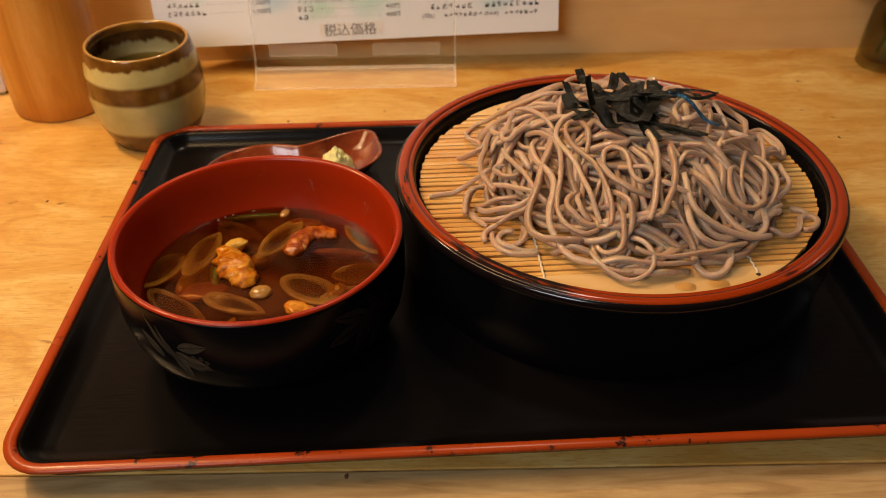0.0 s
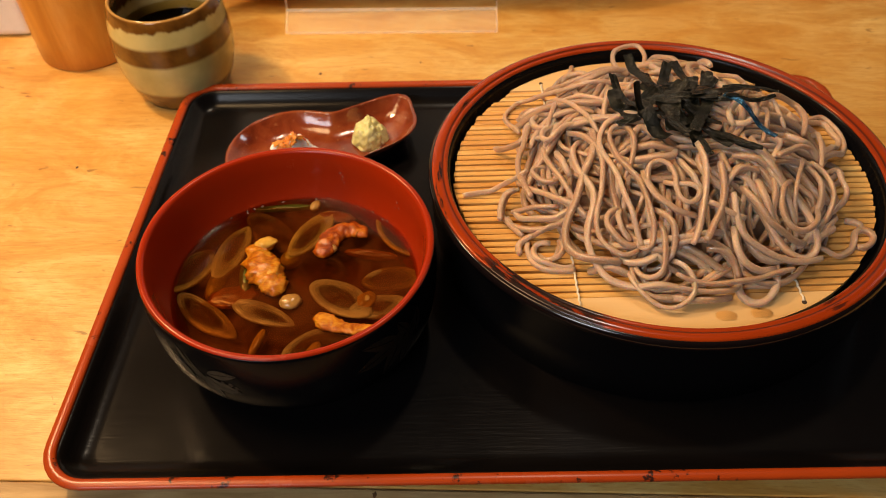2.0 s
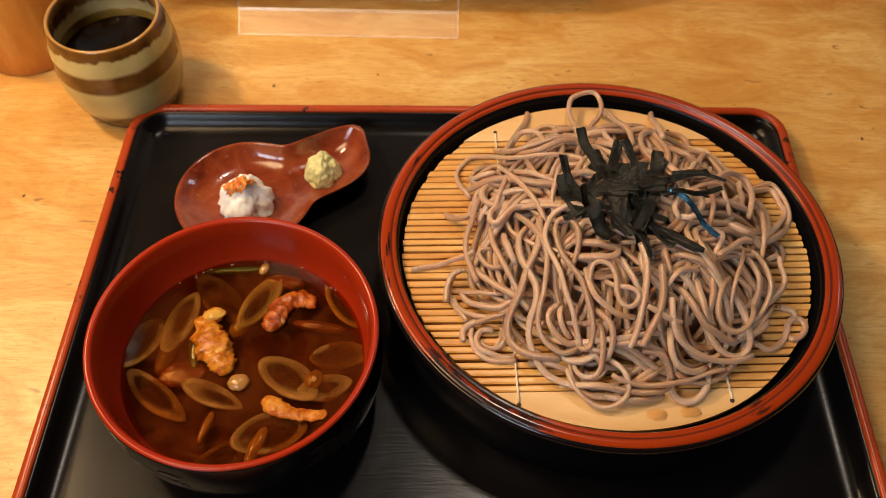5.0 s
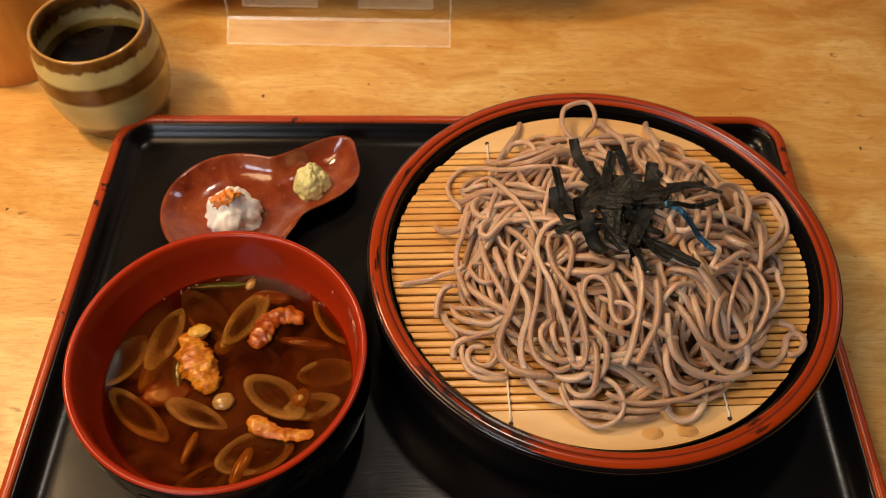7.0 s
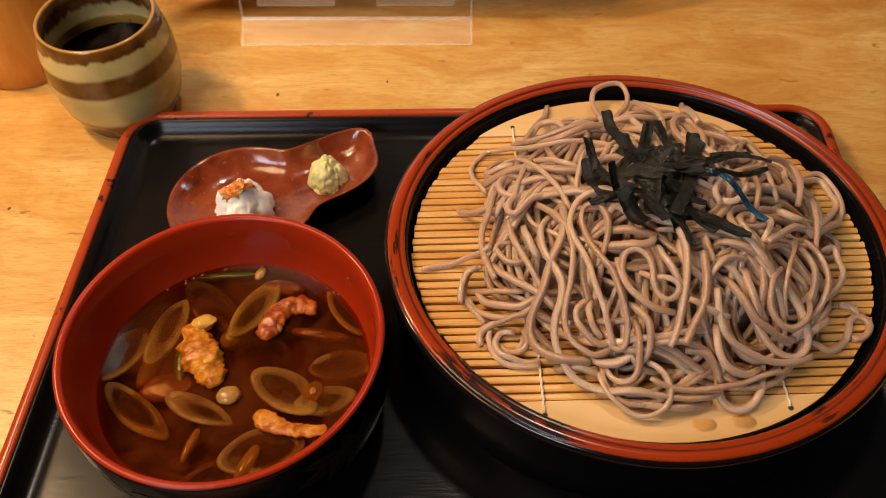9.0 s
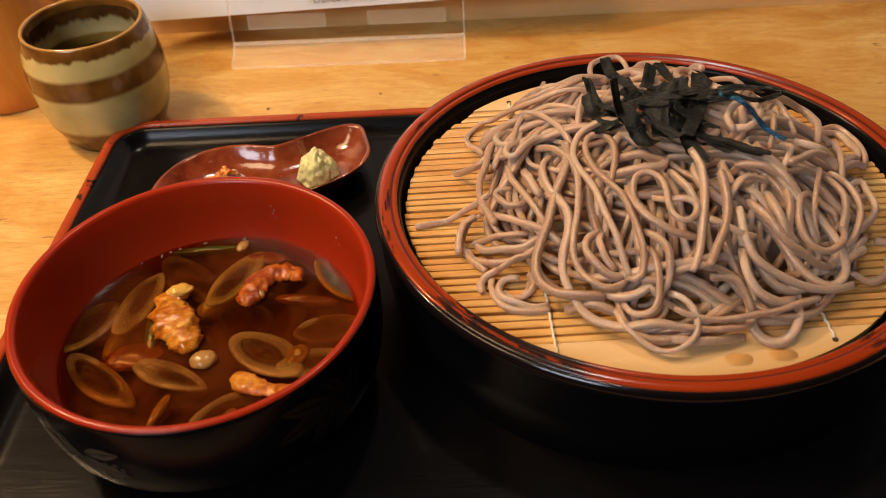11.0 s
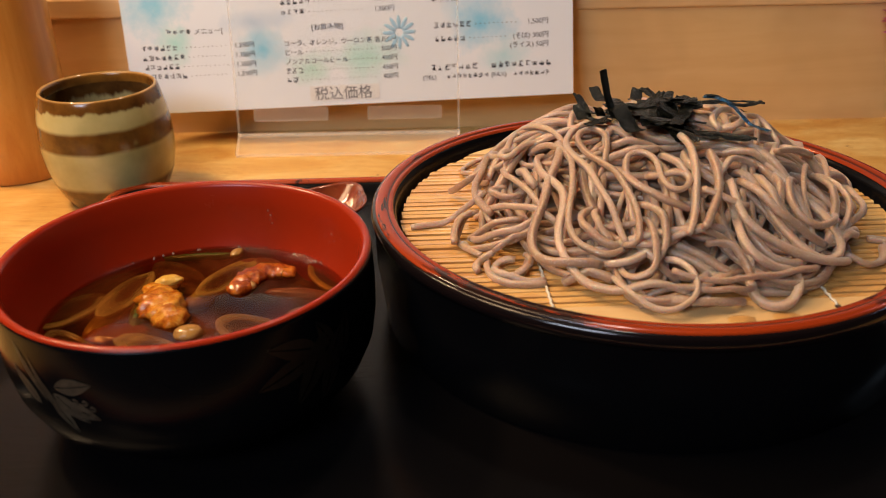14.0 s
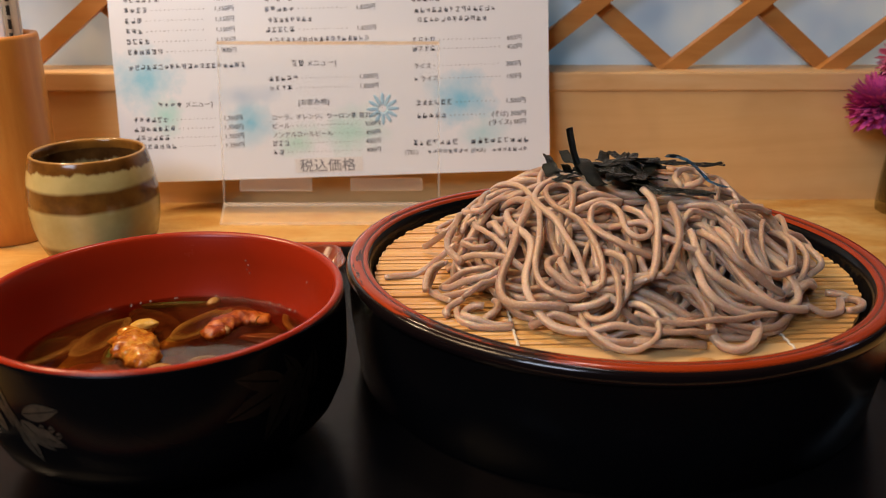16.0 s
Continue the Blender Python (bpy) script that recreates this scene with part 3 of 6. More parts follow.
def lattice_window():
    win = thing("window_1", BACK, "frosted window behind a diagonal wooden lattice", "window", kind="structure")
    part("pane", box(-0.75, 0.75, 0.036, 0.040, 0.1005, 0.33), M["pane"], win, "frosted pane glowing with daylight")
    part("window_frame", box(-0.76, 0.76, 0.012, 0.045, 0.33, 0.36, 0.002), M["lattice"], win)
    half, rise, foot = 0.0612, 0.049, 0.1005
    for layer, sign in ((0.012, 1), (0.020, -1)):
        for k in range(-7, 7):
            x0 = LATTICE_X + k * 2 * half
            n = 4.4
            a = Vector((x0, layer, foot))
            b = Vector((x0 + sign * half * n, layer, foot + rise * n))
            side = (b - a).normalized().cross(Vector((0, 1, 0))) * 0.0062
            bm = bmesh.new()
            lean = (b - a).normalized()
            ends = []
            for p in (a, b):
                for off in (side, -side):
                    q = p + off
                    q = q + lean * ((p.z - q.z) / lean.z)
                    ends.append(q)
            low = [bm.verts.new(q) for q in (ends[0], ends[1], ends[3], ends[2])]
            high = [bm.verts.new(q + Vector((0, 0.0078, 0))) for q in (ends[0], ends[1], ends[3], ends[2])]
            bm.faces.new(low)
            bm.faces.new(high[::-1])
            for i in range(4):
                bm.faces.new((low[i], high[i], high[(i + 1) % 4], low[(i + 1) % 4]))
            bmesh.ops.recalc_face_normals(bm, faces=bm.faces)
            part("lattice_bar", bm, M["lattice"], win)


LATTICE_X = 0.0975
lattice_window()


# ---- tray ----
TRAY = pose(-0.0758, -0.0118, 0, 0, 0, 2.2)
TW, TD, TR = 0.2090, 0.1435, 0.022
TRAY_FLOOR = 0.0065


def round_rect(w, d, r, n=8):
    out = []
    for cx, cy, a in ((w - r, d - r, 0), (-(w - r), d - r, 90), (-(w - r), -(d - r), 180), (w - r, -(d - r), 270)):
        for i in range(n + 1):
            t = math.radians(a + 90 * i / n)
            y = cy + r * math.sin(t)
            x = cx + r * math.cos(t)
            out.append((x + 0.026 * y + (0.013 * (y - d) if x < 0 else 0), y))
    return out


def rect_loft(profile, cap_first=True, cap_last=True):
    """Rounded rectangles of the tray's plan, each drawn in by (inset) at (z)."""
    verts, faces, k = [], [], None
    for inset, z in profile:
        ring = round_rect(TW - inset, TD - inset, max(TR - inset, 0.006))
        k = len(ring)
        verts += [(x, y, z) for x, y in ring]
    for j in range(len(profile) - 1):
        for i in range(k):
            a, b = j * k + i, j * k + (i + 1) % k
            faces.append((a, b, b + k, a + k))
    if cap_first:
        faces.append(tuple(range(k))[::-1])
    if cap_last:
        faces.append(tuple((len(profile) - 1) * k + i for i in range(k)))
    return verts, faces


def serving_tray():
    tray = thing("serving_tray", TRAY, "black lacquered serving tray with a worn red rim, on the counter", "tray")
    body = [(0.013, 0.0), (0.011, 0.001), (0.003, 0.0145), (0.0015, 0.0155), (0.0058, 0.0158), (0.0072, 0.0145), (0.0090, 0.0120), (0.0110, 0.0092), (0.0140, 0.0074), (0.0185, TRAY_FLOOR)]
    part("body", mesh_of("body", *rect_loft(body)), M["tray_black"], tray)
    rim = [(0.0022, 0.0150)] + [(0.0010, 0.0153), (0.0, 0.0160), (0.0002, 0.0169), (0.0010, 0.0175), (0.0034, 0.0177), (0.0048, 0.0172), (0.0055, 0.0160), (0.0052, 0.0150)]
    part("rim", mesh_of("rim", *rect_loft(rim, False, False)), M["tray_red"], tray, "worn red lacquered rim")
    return tray


serving_tray()


# ---- noodle basket ----
BX, BY = -0.001, 0.0007
BSX, BSY = 1.0, 0.948
MAT_Z = 0.0530
MAT_R = 0.1064
MAT_SY = 0.938
MAT_TURN = 3.2


def noodle_tub():
    tub = thing("noodle_tub", pose(BX, BY, TRAY_FLOOR), "round black lacquer noodle tub with worn red rim on tray", "tub")
    z0 = -TRAY_FLOOR
    wall = [(0.100, 0.0), (0.1130, 0.0), (0.1148, 0.0015), (0.1182, z0 + 0.035), (0.1188, z0 + 0.0535), (0.1195, z0 + 0.0555), (0.1193, z0 + 0.0565),
            (0.1108, z0 + 0.0585), (0.1096, z0 + 0.0580), (0.1086, z0 + 0.0545), (0.1080, z0 + 0.0480), (0.1020, z0 + 0.0470), (0.1000, z0 + 0.044), (0.100, 0.0)]
    part("wall", mesh_of("wall", *lathe(wall[:-1], 128, BSX, BSY, True)), M["black"], tub)
    edge = [(0.1186, z0 + 0.0530), (0.1196, z0 + 0.0545), (0.1199, z0 + 0.0562), (0.1196, z0 + 0.0578), (0.1188, z0 + 0.0590), (0.1178, z0 + 0.0594), (0.1170, z0 + 0.0585)]
    part("edge", mesh_of("edge", *lathe(edge, 128, BSX, BSY, True)), M["black_edge"], tub, "glossy rounded black edge")
    rim = [(0.1181, z0 + 0.0575), (0.1180, z0 + 0.0595), (0.1172, z0 + 0.0600), (0.1150, z0 + 0.0602), (0.1132, z0 + 0.0599), (0.1126, z0 + 0.0592), (0.1118, z0 + 0.0596), (0.1106, z0 + 0.0594), (0.1100, z0 + 0.0586), (0.1104, z0 + 0.0570)]
    part("rim", mesh_of("rim", *lathe(rim, 128, BSX, BSY, True)), M["red_rim"], tub, "red lacquered rim worn dark in places")
    part("base", mesh_of("base", *lathe([(0.1002, 0.001), (0.1002, 0.004)], 96, BSX, BSY)), M["black"], tub)
    return tub


noodle_tub()


def slat_piece(y0, y1, z0, z1, r, crown=0.0004):
    """A strip across the round mat: its ends follow the circle."""
    def half(y):
        return math.sqrt(max(r * r - (y / MAT_SY) ** 2, 1e-8))
    ys = [(y0, z0), (y0, z1 - crown), (y0 + (y1 - y0) * 0.25, z1), (y0 + (y1 - y0) * 0.75, z1), (y1, z1 - crown), (y1, z0)]
    verts = [(-half(y), y, z) for y, z in ys] + [(half(y), y, z) for y, z in ys]
    k = len(ys)
    faces = [(i, (i + 1) % k, (i + 1) % k + k, i + k) for i in range(k)]
    faces += [tuple(range(k))[::-1], tuple(range(k, 2 * k))]
    return mesh_of("slat", verts, faces, False)


def end_piece(sign, y0, r, z0, z1):
    """The half-moon board at one end of the mat."""
    n = 40
    a0 = math.asin(min(1, y0 / MAT_SY / r))
    ring = [(r * math.cos(t), sign * r * MAT_SY * math.sin(t)) for t in np.linspace(a0, math.pi - a0, n)]
    verts = [(x, y, z0) for x, y in ring] + [(x, y, z1) for x, y in ring]
    faces = [tuple(range(n)), tuple(range(n, 2 * n))[::-1]] + [(i, i + n, (i + 1) % n + n, (i + 1) % n) for i in range(n)]
    bm = bmesh.new()
    me = mesh_of("end_board", verts, faces, False)
    bm.from_mesh(me)
    bmesh.ops.recalc_face_normals(bm, faces=bm.faces)
    return bm


MAT_LOW, MAT_HIGH = -0.0800, 0.0745


def bamboo_mat():
    mat = thing("bamboo_mat", pose(BX - 0.0008, BY - 0.0014, MAT_Z, 0, 0, MAT_TURN), "round mat of golden bamboo slats tied with thread, inside the tub", "mat")
    count = 37
    pitch = (MAT_HIGH - MAT_LOW) / count
    for i in range(count):
        y0 = MAT_LOW + i * pitch + random.uniform(-0.0003, 0.0003)
        gap = random.uniform(0.0006, 0.0014)
        lift = random.uniform(-0.0004, 0.0004)
        part("slat", slat_piece(y0 + gap * 0.5, y0 + pitch - gap * 0.5, -0.0028 + lift, lift, MAT_R - random.uniform(0, 0.0012)), M["slat"], mat)
    part("end_board", end_piece(-1, -MAT_LOW, MAT_R, -0.003, 0.0003), M["mat_end"], mat, "pale half-moon end board")
    part("end_board", end_piece(1, MAT_HIGH, MAT_R, -0.003, 0.0003), M["mat_end"], mat, "pale half-moon end board")
    for sx in (-0.0525, 0.0475):
        pts = []
        y = MAT_LOW - 0.0055
        while y < MAT_HIGH + 0.006:
            k = len(pts)
            pts.append((sx + (0.0002 if k % 2 else -0.0002), y, 0.0006 + (0.0003 if k % 2 else 0)))
            y += pitch / 2
        ring = [(0.00055 * math.cos(a), 0.00055 * math.sin(a)) for a in np.linspace(0, 2 * math.pi, 6, endpoint=False)]
        part("thread", mesh_of("thread", *sweep(pts, ring)), M["thread"], mat, "white twisted thread")
        for y in (MAT_LOW - 0.0062, MAT_HIGH + 0.0062):
            bm = bmesh.new()
            bmesh.ops.create_cone(bm, cap_ends=True, segments=12, radius1=0.0011, radius2=0.0011, depth=0.0006, matrix=Matrix.Translation((sx, y, 0.0003)))
            part("hole", bm, M["hole"], mat, "dark thread hole")
    for x, y, r in ((0.011, -0.0925, 0.0050), (0.027, -0.0915, 0.0050)):
        bm = blob(x * 100, r, r * 0.6, 0.0003, 0.12, 1.2, 4)
        bmesh.ops.translate(bm, verts=bm.verts, vec=(x, y, 0.0003))
        part("wet_spot", bm, M["water"], mat, "small clear drop of water")


bamboo_mat()

# ---- noodles ----
CELL, SPAN = 0.001, 0.130
GRID = int(2 * SPAN / CELL)
NR = 0.00134


def dome(x, y):
    r = np.hypot((x - 0.004) / 0.093, (y + 0.001) / np.where(y > 0, 0.097, 0.090))
    return 0.054 + 0.0465 * (1 - np.minimum(r, 1.0) ** 2.2)


gx = (np.arange(GRID) + 0.5) * CELL - SPAN
GX, GY = np.meshgrid(gx, gx, indexing="ij")
PILE = np.maximum(dome(GX, GY) - 0.0185, MAT_Z + 0.0004)
AIM = dome(GX, GY) - 0.0085
DISC = [(i, j) for i in range(-3, 4) for j in range(-3, 4) if math.hypot(i, j) * CELL <= NR * 1.15]


def settle(path, radius, smooth, sink, least=None):
    """Lays a plan path on the pile: it rests on what is there and sags a little between."""
    ij = np.clip(((path + SPAN) / CELL).astype(int), 4, GRID - 5)
    under = np.max([PILE[ij[:, 0] + a, ij[:, 1] + b] for a, b in DISC], axis=0)
    pad = np.pad(under, smooth, mode="edge")
    kern = np.hanning(2 * smooth + 3)[1:-1]
    soft = np.convolve(pad, kern / kern.sum(), mode="valid")
    z = np.maximum(soft, under - sink) + radius * 0.8
    if least is not None:
        z = np.maximum(z, least)
    pad = np.pad(z, 2, mode="edge")
    z = np.convolve(pad, np.ones(5) / 5, mode="valid")
    for (i, j), zc in zip(ij, z):
        for a, b in DISC:
            d = math.hypot(a, b) * CELL
            top = zc + math.sqrt(max(radius * radius - d * d, 0)) * 0.9
            if top > PILE[i + a, j + b]:
                PILE[i + a, j + b] = top
    return z


def squarish(r, k):
    """The cut section of a noodle: a square with rounded corners."""
    out = []
    for i in range(12):
        a = 2 * math.pi * i / 12 + 0.26
        c, s = math.cos(a), math.sin(a)
        m = (abs(c) ** 4.5 + abs(s) ** 4.5) ** (-1 / 4.5)
        out.append((r * m * c * k * 0.95, r * m * s / k * 0.95))
    return out


NOODLES = thing("soba_noodles", pose(0.004, 0.0, MAT_Z), "mound of cold grey-brown buckwheat noodles on the bamboo mat", "noodles")


def noodle(path, smooth=8, sink=0.0022, tuck=True, heights=None, least=None):
    """One noodle along a plan path in metres."""
    r = NR * random.uniform(0.82, 1.20)
    z = settle(path, r, smooth, sink, least) if heights is None else heights
    if tuck:
        k = np.minimum(np.arange(len(z)), np.arange(len(z))[::-1])
        z = np.maximum(z - 0.006 * np.clip(1 - k / 9.0, 0, 1) ** 1.5, MAT_Z + r)
    pts = [(x - 0.004, y, h - MAT_Z) for (x, y), h in zip(path, z)]
    turn, rate = random.uniform(0, 3), random.uniform(-0.03, 0.03)
    ups = []
    for i in range(len(pts)):
        d = path[min(i + 1, len(path) - 1)] - path[max(i - 1, 0)]
        side = Vector((-d[1], d[0], 0)).normalized()
        t = turn + rate * i
        ups.append(Vector((0, 0, math.cos(t))) + side * math.sin(t))
    verts, faces = sweep(pts, squarish(r, random.uniform(0.88, 1.12)), True, ups)
    rough = []
    for i, v in enumerate(verts):
        c = Vector(pts[i // 12])
        k = 1 + 0.06 * noise.noise(v * 300) + 0.015 * noise.noise(v * 1100)
        end = min(i // 12, len(pts) - 1 - i // 12)
        rough.append(c + (v - c) * k * (0.86 if end == 0 else 1.0))
    part("noodle", mesh_of("noodle", rough, faces), M["noodle"], NOODLES)


def wander(rng, length, tangent):
    """A path that runs down the mound, turns in a loop near its foot and climbs again."""
    a = rng.uniform(0, 2 * math.pi)
    rr = rng.uniform(0.1, 0.85) ** 0.7
    p = np.array([0.004 + 0.086 * rr * math.cos(a), 0.076 * rr * math.sin(a)])
    head = a + rng.uniform(-1, 1)
    outward, side = rng.random() < 0.6, rng.choice((-1, 1))
    r_out, r_in = rng.uniform(0.78, 0.98), rng.uniform(0.1, 0.55)
    curl, out = 0.0, []
    bias = rng.choice((-1, 1)) * rng.uniform(0.0, 0.075)
    for _ in range(int(length / 0.0016)):
        q = ((p[0] - 0.004) / 0.088, p[1] / (0.074 if p[1] > 0 else 0.085))
        r, th = math.hypot(*q), math.atan2(q[1], q[0])
        if outward and r > r_out:
            outward, side, r_in = False, rng.choice((-1, 1)), rng.uniform(0.1, 0.6)
        elif not outward and r < r_in:
            outward, side, r_out = True, rng.choice((-1, 1)), rng.uniform(0.74, 0.98)
        want = (th if outward else th + math.pi) + (tangent * 1.25 * side if r < 0.97 else 0)
        diff = (want - head + math.pi) % (2 * math.pi) - math.pi
        if abs(diff) > 2.0:
            diff = side * abs(diff)
        curl = 0.95 * curl + rng.uniform(-0.030, 0.030)
        limit = 0.0016 / 0.0080
        head += max(-limit, min(limit, diff * 0.14 + curl + bias))
        p = p + 0.0016 * np.array([math.cos(head), math.sin(head)])
        out.append(p.copy())
    return np.array(out)


def core_mass():
    n, m = 60, 26
    prof_v, faces = [], []
    for j in range(m + 1):
        for i in range(n):
            a, r = 2 * math.pi * i / n, j / m * 0.74
            x, y = 0.004 + 0.093 * r * math.cos(a), 0.090 * r * math.sin(a)
            h = max(float(dome(np.array(x), np.array(y))) - 0.0215 - 0.012 * (j / m) ** 3, MAT_Z - 0.001) + 0.002 * noise.noise(Vector((x * 160, y * 160, 0)))
            prof_v.append((x - 0.004, y, h - MAT_Z))
    for j in range(m):
        for i in range(n):
            a, b = j * n + i, j * n + (i + 1) % n
            faces.append((a, b, b + n, a + n))
    part("core", mesh_of("core", prof_v, faces), M["noodle"], NOODLES)


core_mass()
rng = random.Random(11)
for k in range(300):
    best = None
    for _ in range(5):
        path = wander(rng, rng.uniform(0.18, 0.36), 0.0 if rng.random() < 0.4 else rng.uniform(0.5, 1.0))
        ij = np.clip(((path + SPAN) / CELL).astype(int), 0, GRID - 1)
        room = float(np.mean(AIM[ij[:, 0], ij[:, 1]] - PILE[ij[:, 0], ij[:, 1]]))
        if best is None or room > best[0]:
            best = (room, path)
    if best[0] < 0.0014:
        break
    noodle(best[1])
    # strands lie in small bundles
    for m in range(rng.choice((0, 1, 1, 2))):
        way = best[1]
        d = np.gradient(way, axis=0)
        d /= np.linalg.norm(d, axis=1)[:, None] + 1e-9
        off = (0.0030 * (m + 1) + 0.0012 * np.sin(np.arange(len(way)) * rng.uniform(0.03, 0.09) + rng.uniform(0, 6))) * (1 if k % 2 else -1)
        way = way + np.stack([-d[:, 1], d[:, 0]], 1) * off[:, None]
        lo, hi = rng.randint(0, len(way) // 3), len(way) - rng.randint(0, len(way) // 3)
        inside = np.hypot((way[:, 0] - 0.004) / 0.092, way[:, 1] / 0.089).max() < 1.0
        if inside and hi - lo > 30:
            noodle(way[lo:hi])


def strand(way, sink=0.0042, tuck=True):
    """A noodle that shows singly on top, by a few plan way points in millimetres; its ends dip into the heap unless tuck is off."""
    path = catmull([(x / 1000, y / 1000) for x, y in way], 0.0016)
    noodle(path, 11, sink, tuck, least=dome(path[:, 0], path[:, 1]) - 0.0002)


def loose(way):
    """A noodle that stands clear of the heap, by way points in millimetres."""
    q = catmull([(x / 1000, y / 1000, z / 1000) for x, y, z in way], 0.0012)
    noodle(q[:, :2], tuck=False, heights=q[:, 2])


loose(((-3, 65, 66), (-9, 69, 65), (-15, 77, 63), (-17, 87, 62), (-15, 97, 62), (-8, 101, 63), (-1, 101, 63), (2, 93, 62), (-0, 84, 62), (-5, 76, 64), (-10, 65, 66)))  # the loop that leans on the far wall
# back of the mound
strand(((3.7, 96.9), (4, 64.8), (8.6, 51.9), (9.5, 41.9)))
strand(((32.7, 95), (27.2, 65.9), (25.6, 46.1)), tuck=False)
strand(((29.3, 45.1), (33.4, 37.2), (39.8, 32.5), (46.8, 28.3)))
strand(((-39.8, 91.6), (-41.3, 84.3), (-48.2, 64.2), (-52.4, 53), (-55, 45.8)), tuck=False)
strand(((-33.9, 54.6), (-38.2, 63.3), (-45.3, 64.8), (-50.1, 57.1), (-53.4, 49.6)))
strand(((-14.8, 47.7), (-27.7, 43.1), (-40.3, 38.8), (-52.2, 45.8)))
strand(((-16.6, 44.4), (-25.8, 47.4), (-37, 45.3), (-49.5, 44.9), (-56.3, 49.5), (-59.1, 62.9)))
strand(((-30.2, 13.5), (-41.5, 19.2), (-50.4, 27.2), (-52.3, 33.7)))
strand(((-59.6, 37), (-65.2, 36.2), (-70.2, 37), (-73.1, 41.1)))
strand(((33.6, 11.1), (41.5, 13.7), (49.5, 15.1), (52.8, 9), (55, 2.2)))
strand(((46, 13.6), (43.6, 1.9), (40.9, -8.6), (38.8, -15)))
strand(((46.8, 17.1), (53.9, 25.8), (65.2, 33.8), (72, 32), (71.4, 20), (67.6, 6.6)))
strand(((53.1, -3.8), (60.4, -7.7), (67.2, -7.6), (71.5, -9.2)))
strand(((78.9, 19.3), (74.3, 4.5), (72.5, -6.5), (70.5, -17.9)))
strand(((76.6, 33.6), (91.3, 40.8), (95.4, 31.5), (96.3, 24.1), (85.1, 8.3), (76, -1.6)))
strand(((78.7, 38.5), (91.9, 43.9), (97.8, 35.4), (99.2, 25.3), (96.5, 16.9), (85.3, 3), (73.5, -7)))
# foot of the mound
strand(((17.7, -83.2), (10.4, -86.2), (0.5, -87.5), (-9.5, -86), (-19.4, -83.7)))
strand(((22.4, -78.3), (17.7, -82.8), (10.2, -84.6), (0.1, -84.3), (-9.8, -82.6), (-19.6, -81.5)))
strand(((46.3, -72.2), (38.5, -75), (27.9, -79.3), (17.6, -81.7), (7.4, -82.3), (-2.6, -80.9), (-7.7, -78.6)), tuck=False)
strand(((-7.4, -65.9), (-1.2, -66.6), (6.2, -67.4), (17.7, -68.8)))
strand(((6.3, -68.4), (13.9, -70), (18.6, -74.1), (20.6, -78.5)))
strand(((-27.3, -74.1), (-33.4, -72.6), (-38.3, -71.2), (-44.4, -69.6)))
strand(((-68.7, -48.8), (-74, -50.4), (-76.1, -54.3), (-75.5, -58.1)), tuck=False)
strand(((-71.2, -50.7), (-71.9, -55.6), (-69.7, -62.8), (-64.4, -67.3), (-56.7, -68.2), (-50.3, -67.5)))
strand(((-61, -52.7), (-66.8, -52.5), (-69.2, -57), (-67.6, -62.8), (-61.8, -65.2), (-54.3, -66.3), (-50.7, -65)))
strand(((-57.2, -53.4), (-55.6, -58.4), (-58.2, -62), (-64.5, -61), (-67.1, -58.1)))
strand(((74.8, -14.4), (81.3, -11.2), (81.8, -18), (83.2, -23.4), (79.9, -30.2), (72.4, -37.1)))
strand(((82.6, -33.6), (88.2, -35.5), (88.7, -38.8), (84.4, -43), (82.7, -47.8), (78.9, -53.8), (71.6, -58.4), (66.3, -57), (62.8, -55.1)))
strand(((83.4, -51.1), (87.1, -51), (91.2, -47.9), (93, -43.6), (91.1, -40.2), (87, -39.9)))
strand(((67.9, -44.2), (69.9, -47.6), (66.1, -52.4), (59.6, -56), (54.2, -56.5)))
strand(((-86.3, 15.9), (-81.4, 9.9), (-75, 6.6), (-70.9, 9.6), (-68.7, 15.2)), tuck=False)
strand(((-102.7, -18.6), (-93.8, -16.3), (-84.1, -15.1), (-75.4, -16.8), (-71.2, -15.4)), tuck=False)
strand(((-73.9, -48), (-77.1, -43.5), (-80.7, -37.7), (-83.3, -31.6), (-82.2, -26.4), (-79.6, -23), (-75.3, -23.3)), tuck=False)
strand(((-84.5, -37.8), (-84.2, -30.9), (-81.7, -24.9), (-76.9, -22.9)), tuck=False)
# lower slopes
strand(((-78.3, -30), (-70.3, -36), (-62.6, -38.2), (-57.1, -38.5)))
strand(((-76.9, -31.8), (-74.1, -37.9), (-67.6, -43.2), (-59.9, -46), (-55, -44.2), (-51.4, -42.4)))
strand(((-80.9, -34), (-78, -40.1), (-71.3, -46.1), (-63.6, -49.1), (-57.4, -48.1), (-53.5, -45.1)))
strand(((-55, -46.5), (-58.4, -49.7), (-64.3, -50.1), (-69.4, -50.4)))
strand(((-71.1, -21.1), (-67.9, -28.3), (-62.7, -34.8), (-56.3, -40.3), (-50.6, -43.8), (-45.1, -48.4)))
strand(((-31.9, -48.5), (-36.4, -52.6), (-36.5, -58), (-32.7, -62.6), (-27.8, -65.4), (-23.5, -64.6)))
strand(((-30.2, -49.2), (-31.8, -53.3), (-30.4, -58.7), (-26.5, -62.7)))
strand(((19.2, -58.6), (18.8, -66.7), (20.5, -72.4), (24.7, -75.5), (31.5, -75.1), (38.6, -71)))
strand(((18.3, -49.2), (19.2, -58.6), (22.7, -65.3), (30.9, -68.9), (40.8, -70.2), (51, -68.5), (61.4, -64)), tuck=False)
strand(((-16.3, -51.7), (-11.3, -57.3), (-8.5, -62.5), (-8.4, -69.4), (-12.5, -73.9)))
